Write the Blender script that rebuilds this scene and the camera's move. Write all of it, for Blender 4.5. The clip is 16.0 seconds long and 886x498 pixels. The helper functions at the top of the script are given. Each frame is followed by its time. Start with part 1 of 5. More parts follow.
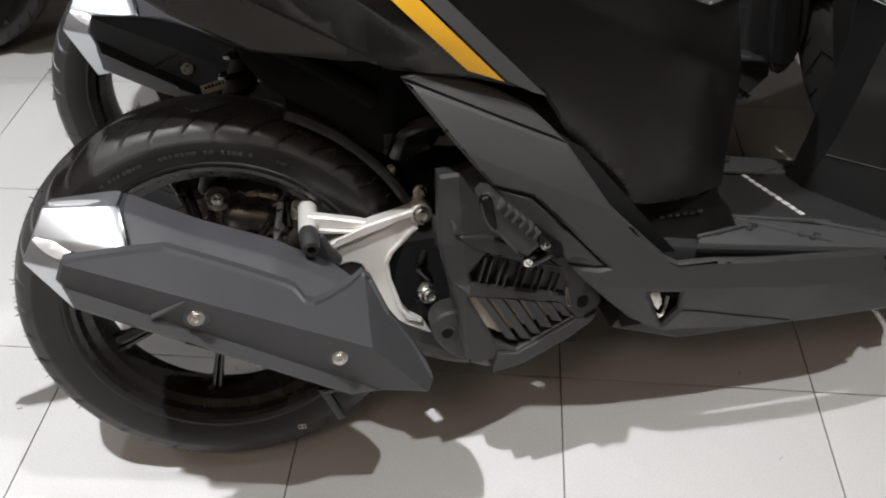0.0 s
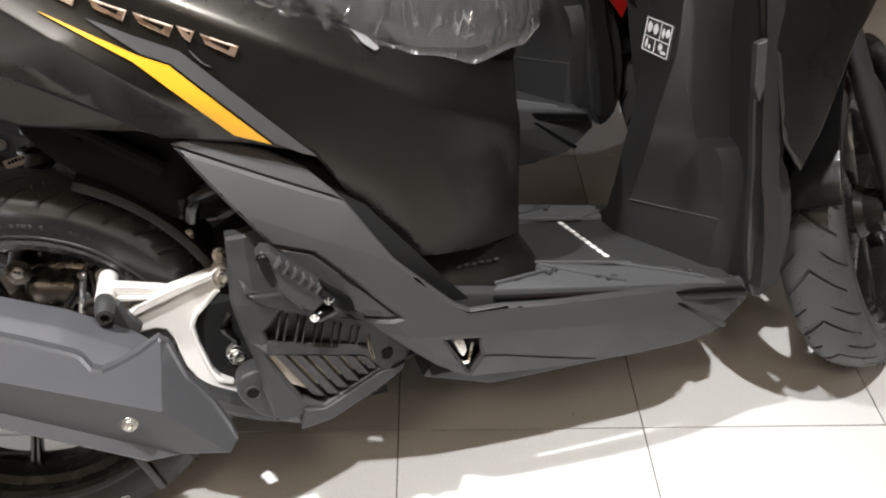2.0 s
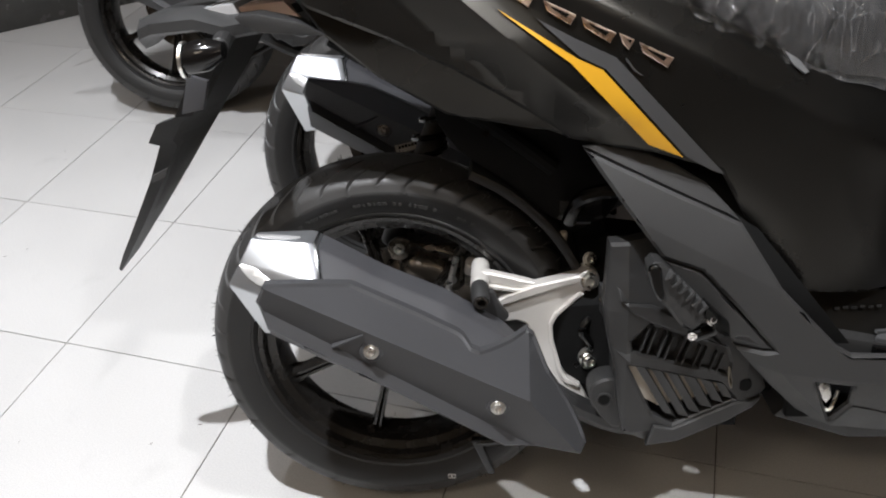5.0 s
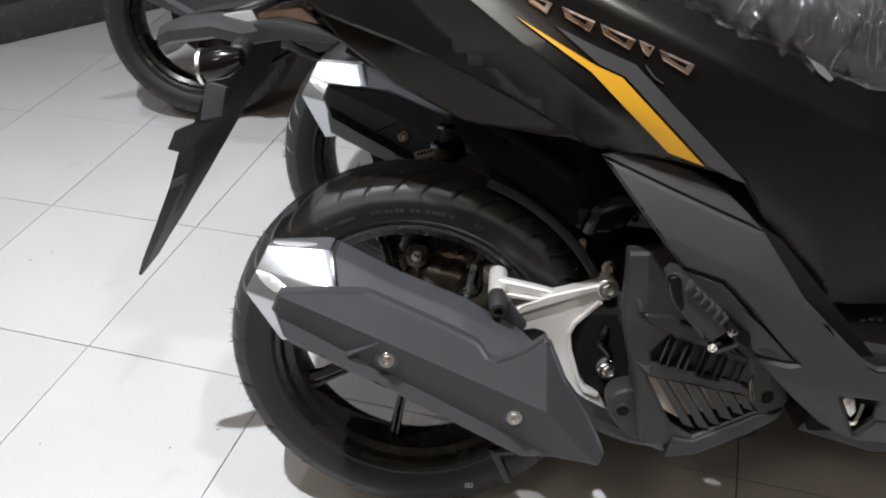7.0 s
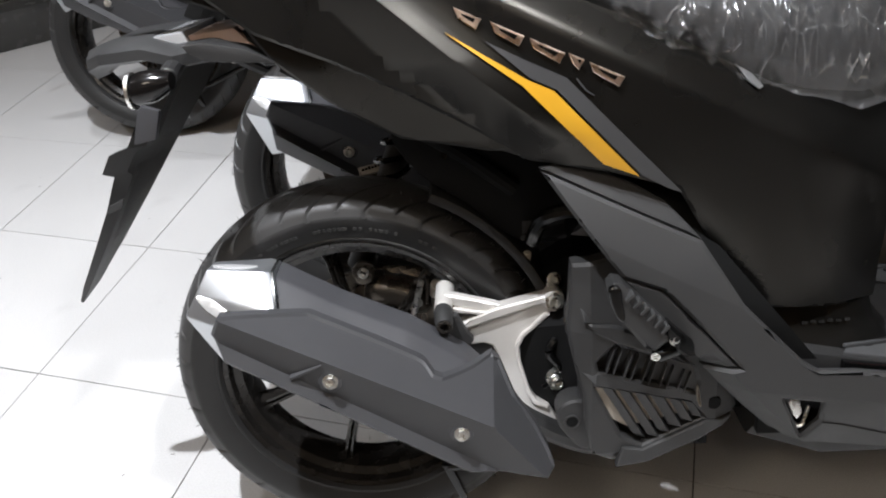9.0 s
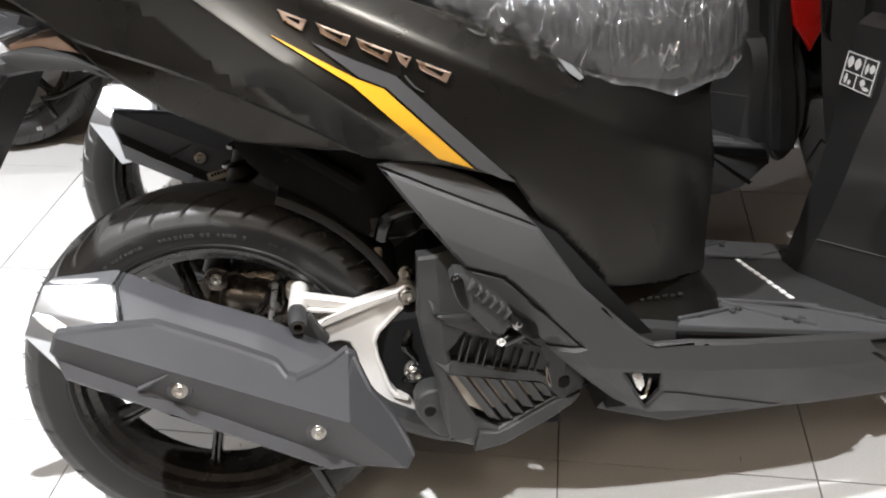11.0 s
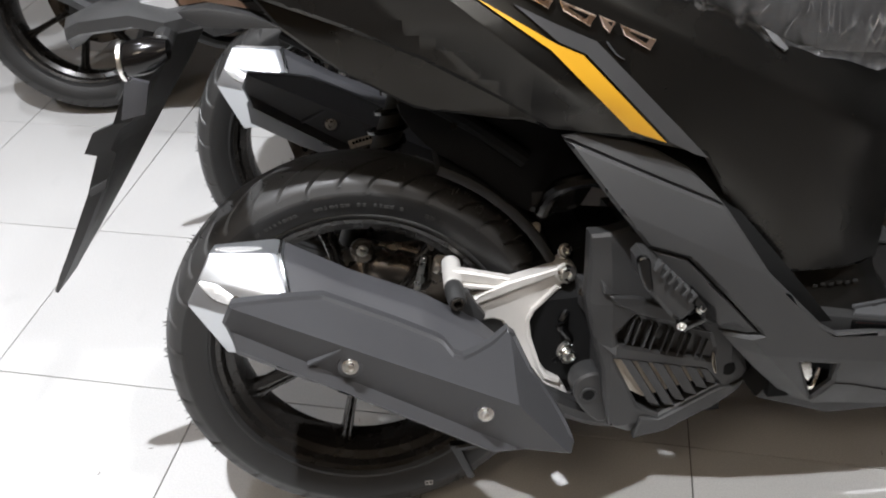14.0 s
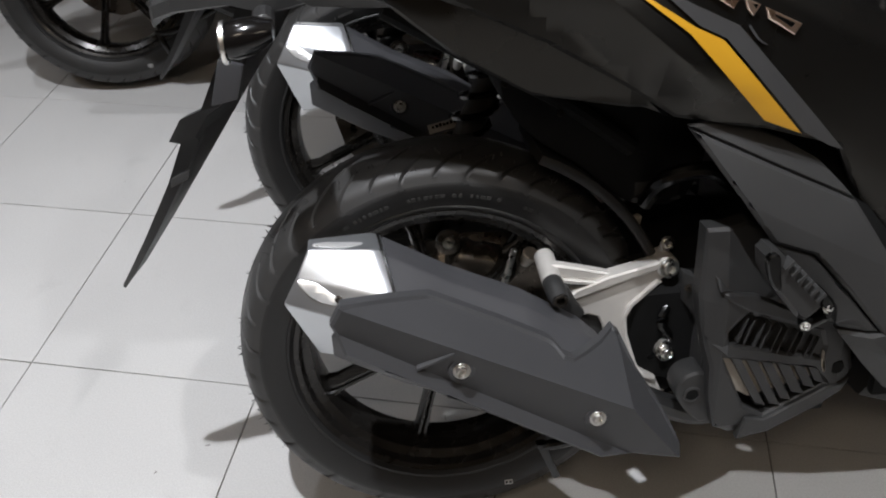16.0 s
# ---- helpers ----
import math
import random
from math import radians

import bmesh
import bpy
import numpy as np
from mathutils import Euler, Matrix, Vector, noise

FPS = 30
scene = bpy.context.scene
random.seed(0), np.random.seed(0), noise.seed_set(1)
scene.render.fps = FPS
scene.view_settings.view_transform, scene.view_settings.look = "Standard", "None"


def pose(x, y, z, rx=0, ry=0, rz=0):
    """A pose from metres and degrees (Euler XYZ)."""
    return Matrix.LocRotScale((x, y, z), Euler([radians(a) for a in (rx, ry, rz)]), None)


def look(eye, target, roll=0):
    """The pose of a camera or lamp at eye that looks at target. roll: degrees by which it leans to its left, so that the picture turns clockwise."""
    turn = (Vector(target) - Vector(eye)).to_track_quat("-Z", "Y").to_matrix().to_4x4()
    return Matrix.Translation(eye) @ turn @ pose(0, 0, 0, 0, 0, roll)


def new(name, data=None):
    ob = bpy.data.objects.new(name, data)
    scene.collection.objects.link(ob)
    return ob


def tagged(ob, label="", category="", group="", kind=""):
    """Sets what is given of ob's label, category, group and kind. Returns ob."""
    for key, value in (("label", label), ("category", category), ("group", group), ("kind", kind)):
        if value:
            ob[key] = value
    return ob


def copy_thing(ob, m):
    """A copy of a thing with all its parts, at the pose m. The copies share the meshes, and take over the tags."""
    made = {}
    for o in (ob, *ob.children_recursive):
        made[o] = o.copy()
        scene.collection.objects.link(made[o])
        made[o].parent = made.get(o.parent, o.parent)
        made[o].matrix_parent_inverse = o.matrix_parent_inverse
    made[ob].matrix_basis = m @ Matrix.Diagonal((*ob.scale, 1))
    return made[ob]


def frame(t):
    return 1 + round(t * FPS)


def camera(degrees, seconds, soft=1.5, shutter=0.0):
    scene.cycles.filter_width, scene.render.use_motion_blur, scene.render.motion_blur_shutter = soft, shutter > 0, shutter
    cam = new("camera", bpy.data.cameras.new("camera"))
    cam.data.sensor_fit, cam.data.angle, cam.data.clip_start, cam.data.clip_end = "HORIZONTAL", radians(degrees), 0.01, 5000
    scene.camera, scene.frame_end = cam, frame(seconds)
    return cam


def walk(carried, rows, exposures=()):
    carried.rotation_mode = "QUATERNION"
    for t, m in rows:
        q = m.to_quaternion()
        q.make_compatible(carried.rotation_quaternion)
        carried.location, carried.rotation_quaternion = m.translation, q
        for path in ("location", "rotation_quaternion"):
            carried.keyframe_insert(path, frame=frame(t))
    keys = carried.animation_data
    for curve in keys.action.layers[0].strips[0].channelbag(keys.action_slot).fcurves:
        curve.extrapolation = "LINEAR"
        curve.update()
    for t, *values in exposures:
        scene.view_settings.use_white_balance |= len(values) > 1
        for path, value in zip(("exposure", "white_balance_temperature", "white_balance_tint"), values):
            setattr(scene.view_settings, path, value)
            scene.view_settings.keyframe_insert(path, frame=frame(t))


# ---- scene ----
cam = camera(55.5, 16.0, soft=2.0)
PATH = [
    (0, (-0.125, -0.847, 1.089), (-0.234, 0.592, -0.296), -0.2),
    (0.5, (-0.029, -0.878, 1.098), (-0.226, 0.602, -0.233), -2.1),
    (1, (0.025, -0.875, 1.099), (-0.119, 0.632, -0.209), -2.0),
    (1.5, (0.043, -0.865, 1.097), (0.015, 0.653, -0.204), -0.2),
    (2, (0.053, -0.866, 1.103), (0.085, 0.672, -0.176), 0.3),
    (2.5, (0.037, -0.872, 1.106), (0.053, 0.674, -0.162), 0.0),
    (3, (-0.01, -0.876, 1.108), (-0.102, 0.679, -0.147), -1.0),
    (3.5, (-0.071, -0.892, 1.107), (-0.328, 0.646, -0.145), -2.2),
    (4, (-0.108, -0.899, 1.106), (-0.49, 0.628, -0.127), -3.1),
    (4.5, (-0.129, -0.905, 1.103), (-0.586, 0.602, -0.13), -3.3),
    (7, (-0.123, -0.894, 1.1), (-0.674, 0.594, -0.118), -4.4),
    (7.5, (-0.117, -0.891, 1.103), (-0.676, 0.596, -0.112), -4.9),
    (8, (-0.111, -0.884, 1.104), (-0.656, 0.608, -0.111), -5.1),
    (8.5, (-0.098, -0.873, 1.104), (-0.616, 0.63, -0.109), -5.1),
    (9, (-0.091, -0.87, 1.105), (-0.582, 0.642, -0.108), -5.0),
    (9.5, (-0.084, -0.872, 1.105), (-0.549, 0.649, -0.108), -4.9),
    (10, (-0.064, -0.873, 1.111), (-0.422, 0.672, -0.109), -3.5),
    (10.2, (-0.056, -0.871, 1.11), (-0.386, 0.678, -0.111), -3.2),
    (12.3, (-0.016, -0.876, 1.107), (-0.203, 0.687, -0.127), -3.2),
    (12.5, (-0.026, -0.876, 1.105), (-0.225, 0.686, -0.128), -3.2),
    (13, (-0.05, -0.878, 1.102), (-0.287, 0.673, -0.138), -3.2),
    (13.5, (-0.103, -0.874, 1.097), (-0.374, 0.664, -0.152), -3.1),
    (14, (-0.21, -0.861, 1.088), (-0.505, 0.652, -0.187), -2.5),
    (14.5, (-0.284, -0.837, 1.078), (-0.574, 0.649, -0.228), -2.4),
    (15, (-0.326, -0.822, 1.075), (-0.607, 0.657, -0.242), -2.2),
    (15.5, (-0.343, -0.821, 1.073), (-0.596, 0.661, -0.247), -1.6),
    (16, (-0.358, -0.824, 1.074), (-0.598, 0.654, -0.252), -1.3),
]

EXPOSURES = [(0, -0.66, 6150, 10), (1, -0.06, 6180, 10), (2, 0.38, 6220, 10), (3, 0.46, 6180, 10), (3.5, 0.2, 6120, 10), (4.5, -0.5, 6080, 10), (7, -0.68, 5960, 10), (9, -0.42, 5960, 10), (10, -0.10, 6070, 10), (12.5, 0.33, 6170, 10), (13.5, 0.08, 6100, 10), (14.5, -0.78, 6000, 10), (16, -1.06, 6020, 10)]
walk(cam, [(t, look(eye, target, roll)) for t, eye, target, roll in PATH], EXPOSURES)

# ---- world and lamps ----
world = bpy.data.worlds.new("showroom_air")
scene.world = world
world.use_nodes = True
bg = world.node_tree.nodes["Background"]
bg.inputs[0].default_value = (1.0, 0.83, 0.64, 1)
bg.inputs[1].default_value = 0.105

CEIL = 3.0
COOL, WARM = (1.0, 0.978, 0.96), (1.0, 0.96, 0.91)
# First, second and fifth follow the cast shadows; the others are added fill.
LAMPS = [(-0.92, -0.42, 545, 82, (-0.95, -0.42), COOL), (0.72, -0.66, 262, 86, (0.50, -0.62), WARM), (-2.7, -0.6, 170, 90, (-2.7, -0.6), COOL), (2.4, -1.0, 60, 84, (2.4, -1.0), COOL),
         (-1.75, 0.70, 85, 96, (-1.75, 0.8), COOL), (-0.6, 2.6, 12, 100, (-0.6, 2.6), COOL)]
# Unseen panels added to lift and warm the shaded floor.
FILL_PANELS = [(-1.0, -2.0, 14), (0.9, -2.2, 6)]


# ---- materials ----
def material(name, base, rough=0.5, metal=0.0, spot=0.0, spot_scale=40.0, bump=0.0, bump_scale=400.0, rough_var=0.08, coat=0.0, tint=None, trans=0.0, alpha=1.0, emit=0.0):
    """Principled surface with two scales of colour and roughness variation and a fine bump."""
    m = bpy.data.materials.new(name)
    m.use_nodes = True
    nt = m.node_tree
    b = nt.nodes["Principled BSDF"]
    tc = nt.nodes.new("ShaderNodeTexCoord")
    big = nt.nodes.new("ShaderNodeTexNoise")
    big.inputs["Scale"].default_value = spot_scale
    big.inputs["Detail"].default_value = 6
    fine = nt.nodes.new("ShaderNodeTexNoise")
    fine.inputs["Scale"].default_value = bump_scale
    fine.inputs["Detail"].default_value = 3
    for n in (big, fine):
        nt.links.new(tc.outputs["Object"], n.inputs["Vector"])
    ramp = nt.nodes.new("ShaderNodeMix")
    ramp.data_type = "RGBA"
    other = tint or tuple(min(1.0, c * (1 + spot)) for c in base)
    lo = tuple(max(0.0, c * (1 - spot)) for c in base) if tint is None else base
    ramp.inputs[6].default_value = (*lo, 1)
    ramp.inputs[7].default_value = (*other, 1)
    nt.links.new(big.outputs["Fac"], ramp.inputs[0])
    nt.links.new(ramp.outputs[2], b.inputs["Base Color"])
    rr = nt.nodes.new("ShaderNodeMapRange")
    rr.inputs["From Min"].default_value, rr.inputs["From Max"].default_value = 0.3, 0.7
    rr.inputs["To Min"].default_value, rr.inputs["To Max"].default_value = max(0.0, rough - rough_var), min(1.0, rough + rough_var)
    nt.links.new(big.outputs["Fac"], rr.inputs["Value"])
    nt.links.new(rr.outputs["Result"], b.inputs["Roughness"])
    b.inputs["Metallic"].default_value = metal
    b.inputs["Coat Weight"].default_value = coat
    b.inputs["Coat Roughness"].default_value = 0.1
    b.inputs["Transmission Weight"].default_value = trans
    b.inputs["Alpha"].default_value = alpha
    if emit:
        b.inputs["Emission Color"].default_value = (*base, 1)
        b.inputs["Emission Strength"].default_value = emit
    if bump:
        bp = nt.nodes.new("ShaderNodeBump")
        bp.inputs["Strength"].default_value = bump
        bp.inputs["Distance"].default_value = 0.0006
        nt.links.new(fine.outputs["Fac"], bp.inputs["Height"])
        nt.links.new(bp.outputs["Normal"], b.inputs["Normal"])
    return m


M_SATIN = material("satin_black_paint", (0.0065, 0.0063, 0.0060), 0.305, spot=0.12, spot_scale=9, bump=0.05, bump_scale=900)
M_SATIN.node_tree.nodes["Principled BSDF"].inputs["Specular IOR Level"].default_value = 0.44
M_SATIN.node_tree.nodes["Principled BSDF"].inputs["Specular Tint"].default_value = (1.0, 0.95, 0.86, 1)
M_GREY = material("dark_grey_plastic", (0.047, 0.0468, 0.0468), 0.46, spot=0.1, spot_scale=14, bump=0.35, bump_scale=1400)
M_GREY.node_tree.nodes["Principled BSDF"].inputs["Specular IOR Level"].default_value = 0.28
M_BLACK = material("black_plastic", (0.030, 0.0297, 0.0295), 0.48, spot=0.15, spot_scale=18, bump=0.35, bump_scale=1300)
M_SHIELD = material("muffler_cover_plastic", (0.056, 0.056, 0.059), 0.46, spot=0.1, spot_scale=20, bump=0.4, bump_scale=1500, rough_var=0.03)
M_SHIELD.node_tree.nodes["Principled BSDF"].inputs["Specular IOR Level"].default_value = 0.30
M_MUFFLER = material("muffler_grey_paint", (0.064, 0.064, 0.069), 0.50, spot=0.12, spot_scale=25, bump=0.2, bump_scale=1200)
M_GLOSS = material("gloss_black", (0.0035, 0.0035, 0.0035), 0.22, spot=0.1, rough_var=0.05)
# Near-black base puts the shade of gaps, holes and hollows into the colour.
M_SHADE = material("shade_black_plastic", (0.007, 0.007, 0.007), 0.75, spot=0.2, bump=0.3, bump_scale=800)
M_SHADE.node_tree.nodes["Principled BSDF"].inputs["Specular IOR Level"].default_value = 0.15
M_SIDEWALL = material("tyre_sidewall", (0.019, 0.0187, 0.0183), 0.5, spot=0.3, spot_scale=14, bump=0.25, bump_scale=900, rough_var=0.08)
M_RUBBER = material("tyre_tread", (0.042, 0.041, 0.040), 0.48, spot=0.2, spot_scale=16, bump=0.3, bump_scale=700, rough_var=0.12)
# Same rubber as the sidewall, lightened for the light that raised letters catch.
M_LETTERING_LIT = material("tyre_lettering_lit", (0.030, 0.029, 0.027), 0.6, spot=0.2)
M_RIM = material("rim_dark_paint", (0.022, 0.020, 0.018), 0.26, metal=0.35, spot=0.2, spot_scale=30, coat=0.2)
M_SILVER = material("brushed_silver", (0.60, 0.62, 0.645), 0.37, metal=0.9, rough_var=0.025, spot=0.03, spot_scale=60, bump=0.1, bump_scale=1500)
M_ALLOY = material("cast_alloy_paint", (0.66, 0.635, 0.60), 0.42, metal=0.3, spot=0.08, spot_scale=50, bump=0.25, bump_scale=1100)
M_CHROME = material("zinc_bolt", (0.84, 0.83, 0.80), 0.30, metal=1.0, spot=0.1, spot_scale=120)
M_CASE = material("gearcase_metal", (0.105, 0.092, 0.078), 0.30, metal=0.8, spot=0.35, spot_scale=45, bump=0.3, bump_scale=600)
M_CORE = material("radiator_core", (0.42, 0.38, 0.32), 0.55, metal=0.3, spot=0.2, spot_scale=90, bump=0.5, bump_scale=500)
M_YELLOW = material("yellow_decal", (0.74, 0.39, 0.018), 0.45, spot=0.06, spot_scale=20)
M_STRIPE = material("grey_decal", (0.062, 0.062, 0.064), 0.45, spot=0.06, spot_scale=20)
M_ROSE = material("rose_gold_emblem", (0.95, 0.74, 0.62), 0.3, metal=1.0, spot=0.1, spot_scale=80)
# Whiter than the cap's silver: lamp reflections painted into the colour.
M_HIGHLIGHT = material("silver_highlight", (0.88, 0.88, 0.88), 0.34, metal=0.55, spot=0.03, spot_scale=60)
M_WHITE = material("white_print", (0.75, 0.75, 0.74), 0.5, spot=0.05)
M_MAT = material("floor_mat_rubber", (0.07, 0.071, 0.073), 0.55, spot=0.15, spot_scale=30, bump=0.4, bump_scale=900)
M_SEAT = material("seat_vinyl", (0.012, 0.012, 0.013), 0.5, spot=0.15, spot_scale=15, bump=0.4, bump_scale=500)
M_RED = material("red_paint", (0.55, 0.012, 0.008), 0.3, spot=0.08, spot_scale=8, coat=0.5)
M_SMOKE = material("smoked_lens", (0.006, 0.0055, 0.0055), 0.16, spot=0.1)
M_INNER = material("matt_inner_plastic", (0.018, 0.0176, 0.0174), 0.48, spot=0.1, spot_scale=12, bump=0.35, bump_scale=1300)
M_LENS = material("tail_lens", (0.66, 0.52, 0.42), 0.25, spot=0.1, spot_scale=30, tint=(0.64, 0.43, 0.35))
M_CLEAR = material("clear_lens", (0.85, 0.86, 0.88), 0.12, metal=0.6, spot=0.03)
# Wall and ceiling colours are set to tint the bounce light in shadows.
M_WALL = material("wall_paint", (0.62, 0.51, 0.39), 0.7, spot=0.05, spot_scale=2, bump=0.2, bump_scale=200)
M_CEIL = material("ceiling_paint", (0.80, 0.69, 0.56), 0.8, spot=0.04, spot_scale=2)
M_PLINTH = material("polished_dark_stone", (0.075, 0.075, 0.072), 0.22, spot=0.25, spot_scale=25, rough_var=0.1)
M_PANEL = material("brown_gloss_panel", (0.045, 0.036, 0.026), 0.15, spot=0.2, spot_scale=4)
M_TRIM = material("steel_trim", (0.55, 0.54, 0.5), 0.25, metal=1.0, spot=0.1)
M_LAMP = material("lamp_diffuser", (1.0, 0.93, 0.82), 0.5, emit=12.0)
M_LAMP_DIM = material("fill_panel_diffuser", (1.0, 0.86, 0.70), 0.5, emit=2.0)
M_SCUFF = material("scuff_dirt", (0.20, 0.185, 0.17), 0.8, spot=0.3)
M_GROUT = material("tile_joint", (0.13, 0.12, 0.105), 0.85, spot=0.3, spot_scale=30)


def tile_material():
    """Matt vitrified tile: fine speckle, faint dirt, each tile a little different."""
    m = material("vitrified_tile", (0.62, 0.612, 0.60), 0.55, spot=0.05, spot_scale=5, bump=0.12, bump_scale=900, rough_var=0.1)
    nt = m.node_tree
    b = nt.nodes["Principled BSDF"]
    old = b.inputs["Base Color"].links[0].from_socket
    tc = nt.nodes.new("ShaderNodeTexCoord")
    speck = nt.nodes.new("ShaderNodeTexNoise")
    speck.inputs["Scale"].default_value = 420
    speck.inputs["Detail"].default_value = 2
    dirt = nt.nodes.new("ShaderNodeTexNoise")
    dirt.inputs["Scale"].default_value = 11
    dirt.inputs["Detail"].default_value = 9
    info = nt.nodes.new("ShaderNodeObjectInfo")
    for n in (speck, dirt):
        nt.links.new(tc.outputs["Object"], n.inputs["Vector"])

    def scaled(sock, lo, hi, a, z):
        r = nt.nodes.new("ShaderNodeMapRange")
        for key, v in zip(("From Min", "From Max", "To Min", "To Max"), (lo, hi, a, z)):
            r.inputs[key].default_value = v
        nt.links.new(sock, r.inputs["Value"])
        return r.outputs["Result"]

    f = None
    for sock in (scaled(speck.outputs["Fac"], 0.35, 0.65, 0.93, 1.05), scaled(dirt.outputs["Fac"], 0.6, 0.75, 1.0, 0.93), scaled(info.outputs["Random"], 0, 1, 0.97, 1.02)):
        if f is None:
            f = sock
            continue
        k = nt.nodes.new("ShaderNodeMath")
        k.operation = "MULTIPLY"
        nt.links.new(f, k.inputs[0])
        nt.links.new(sock, k.inputs[1])
        f = k.outputs[0]
    v = nt.nodes.new("ShaderNodeVectorMath")
    v.operation = "SCALE"
    nt.links.new(old, v.inputs[0])
    nt.links.new(f, v.inputs["Scale"])
    nt.links.new(v.outputs[0], b.inputs["Base Color"])
    return m


M_TILE = tile_material()


def film_material():
    """Thin clear plastic wrap: see-through, glossy, with sharp whitish creases."""
    m = bpy.data.materials.new("clear_plastic_wrap")
    m.use_nodes = True
    nt = m.node_tree
    b = nt.nodes["Principled BSDF"]
    b.inputs["Base Color"].default_value = (0.86, 0.87, 0.89, 1)
    b.inputs["Metallic"].default_value = 0.6
    b.inputs["Roughness"].default_value = 0.15
    tc = nt.nodes.new("ShaderNodeTexCoord")

    def creases(scale, stretch, turn, width):
        mp = nt.nodes.new("ShaderNodeMapping")
        mp.inputs["Scale"].default_value = stretch
        mp.inputs["Rotation"].default_value = turn
        wob = nt.nodes.new("ShaderNodeTexNoise")
        wob.inputs["Scale"].default_value = 6.0
        wob.inputs["Detail"].default_value = 2.0
        off = nt.nodes.new("ShaderNodeVectorMath")
        off.operation = "MULTIPLY_ADD"
        off.inputs[1].default_value = (0.16, 0.16, 0.16)
        vor = nt.nodes.new("ShaderNodeTexVoronoi")
        vor.feature = "DISTANCE_TO_EDGE"
        vor.inputs["Scale"].default_value = scale
        patch = nt.nodes.new("ShaderNodeTexNoise")
        patch.inputs["Scale"].default_value = scale * 0.9
        nt.links.new(tc.outputs["Object"], mp.inputs["Vector"])
        nt.links.new(tc.outputs["Object"], wob.inputs["Vector"])
        nt.links.new(wob.outputs["Color"], off.inputs[0])
        nt.links.new(mp.outputs["Vector"], off.inputs[2])
        nt.links.new(off.outputs[0], vor.inputs["Vector"])
        nt.links.new(tc.outputs["Object"], patch.inputs["Vector"])
        line = nt.nodes.new("ShaderNodeMapRange")
        line.inputs["From Min"].default_value, line.inputs["From Max"].default_value = 0.0, width
        line.inputs["To Min"].default_value, line.inputs["To Max"].default_value = 1.0, 0.0
        nt.links.new(vor.outputs["Distance"], line.inputs["Value"])
        show = nt.nodes.new("ShaderNodeMapRange")
        show.inputs["From Min"].default_value, show.inputs["From Max"].default_value = 0.42, 0.62
        nt.links.new(patch.outputs["Fac"], show.inputs["Value"])
        both = nt.nodes.new("ShaderNodeMath")
        both.operation = "MULTIPLY"
        nt.links.new(line.outputs["Result"], both.inputs[0])
        nt.links.new(show.outputs["Result"], both.inputs[1])
        return both.outputs[0]

    fine, wide = creases(34, (2.6, 1.2, 0.8), (0.0, 0.85, 0.3), 0.065), creases(12, (2.2, 1.0, 0.6), (0.0, 0.55, 0.2), 0.035)
    add = nt.nodes.new("ShaderNodeMath")
    add.operation = "MAXIMUM"
    nt.links.new(fine, add.inputs[0])
    nt.links.new(wide, add.inputs[1])
    bp = nt.nodes.new("ShaderNodeBump")
    bp.inputs["Strength"].default_value = 0.6
    bp.inputs["Distance"].default_value = 0.004
    bp2 = nt.nodes.new("ShaderNodeBump")
    bp2.inputs["Strength"].default_value = 0.55
    bp2.inputs["Distance"].default_value = 0.006
    mp = nt.nodes.new("ShaderNodeMapping")
    mp.inputs["Scale"].default_value = (2.2, 1.2, 0.8)
    mp.inputs["Rotation"].default_value = (0.0, 0.7, 0.3)
    cell = nt.nodes.new("ShaderNodeTexVoronoi")
    cell.inputs["Scale"].default_value = 44
    nt.links.new(tc.outputs["Object"], mp.inputs["Vector"])
    nt.links.new(mp.outputs["Vector"], cell.inputs["Vector"])
    nt.links.new(cell.outputs["Distance"], bp2.inputs["Height"])
    nt.links.new(add.outputs[0], bp.inputs["Height"])
    nt.links.new(bp2.outputs["Normal"], bp.inputs["Normal"])
    nt.links.new(bp.outputs["Normal"], b.inputs["Normal"])
    r = nt.nodes.new("ShaderNodeMapRange")
    r.inputs["From Min"].default_value, r.inputs["From Max"].default_value = 0.05, 1.0
    r.inputs["To Min"].default_value, r.inputs["To Max"].default_value = 0.12, 0.52
    nt.links.new(add.outputs[0], r.inputs["Value"])
    nt.links.new(r.outputs["Result"], b.inputs["Alpha"])
    return m


M_FILM = film_material()


# ---- mesh helpers ----
def part(name, bm, mat, parent=None, label="", sharp=28, recalc=True):
    """Links a bmesh as one mesh object under a thing or a part."""
    if recalc:
        bmesh.ops.recalc_face_normals(bm, faces=bm.faces[:])
    me = bpy.data.meshes.new(name)
    bm.edges.index_update()
    creases = [e.index for e in bm.edges if not e.smooth]
    bm.to_mesh(me)
    bm.free()
    me.materials.append(mat)
    me.polygons.foreach_set("use_smooth", [True] * len(me.polygons))
    me.set_sharp_from_angle(angle=radians(sharp))
    for i in creases:
        me.edges[i].use_edge_sharp = True
    if "face_normal" in me.attributes:
        n = len(me.loops)
        given, usual = np.zeros(n * 3, np.float32), np.zeros(n * 3, np.float32)
        me.attributes["face_normal"].data.foreach_get("vector", given)
        me.corner_normals.foreach_get("vector", usual)
        given, usual = given.reshape(n, 3), usual.reshape(n, 3)
        pick = np.linalg.norm(given, axis=1) > 0.5
        usual[pick] = given[pick]
        me.attributes.remove(me.attributes["face_normal"])
        me.normals_split_custom_set(usual.tolist())
    ob = new(name, me)
    ob.parent = parent
    if label:
        ob["label"] = label
    return ob


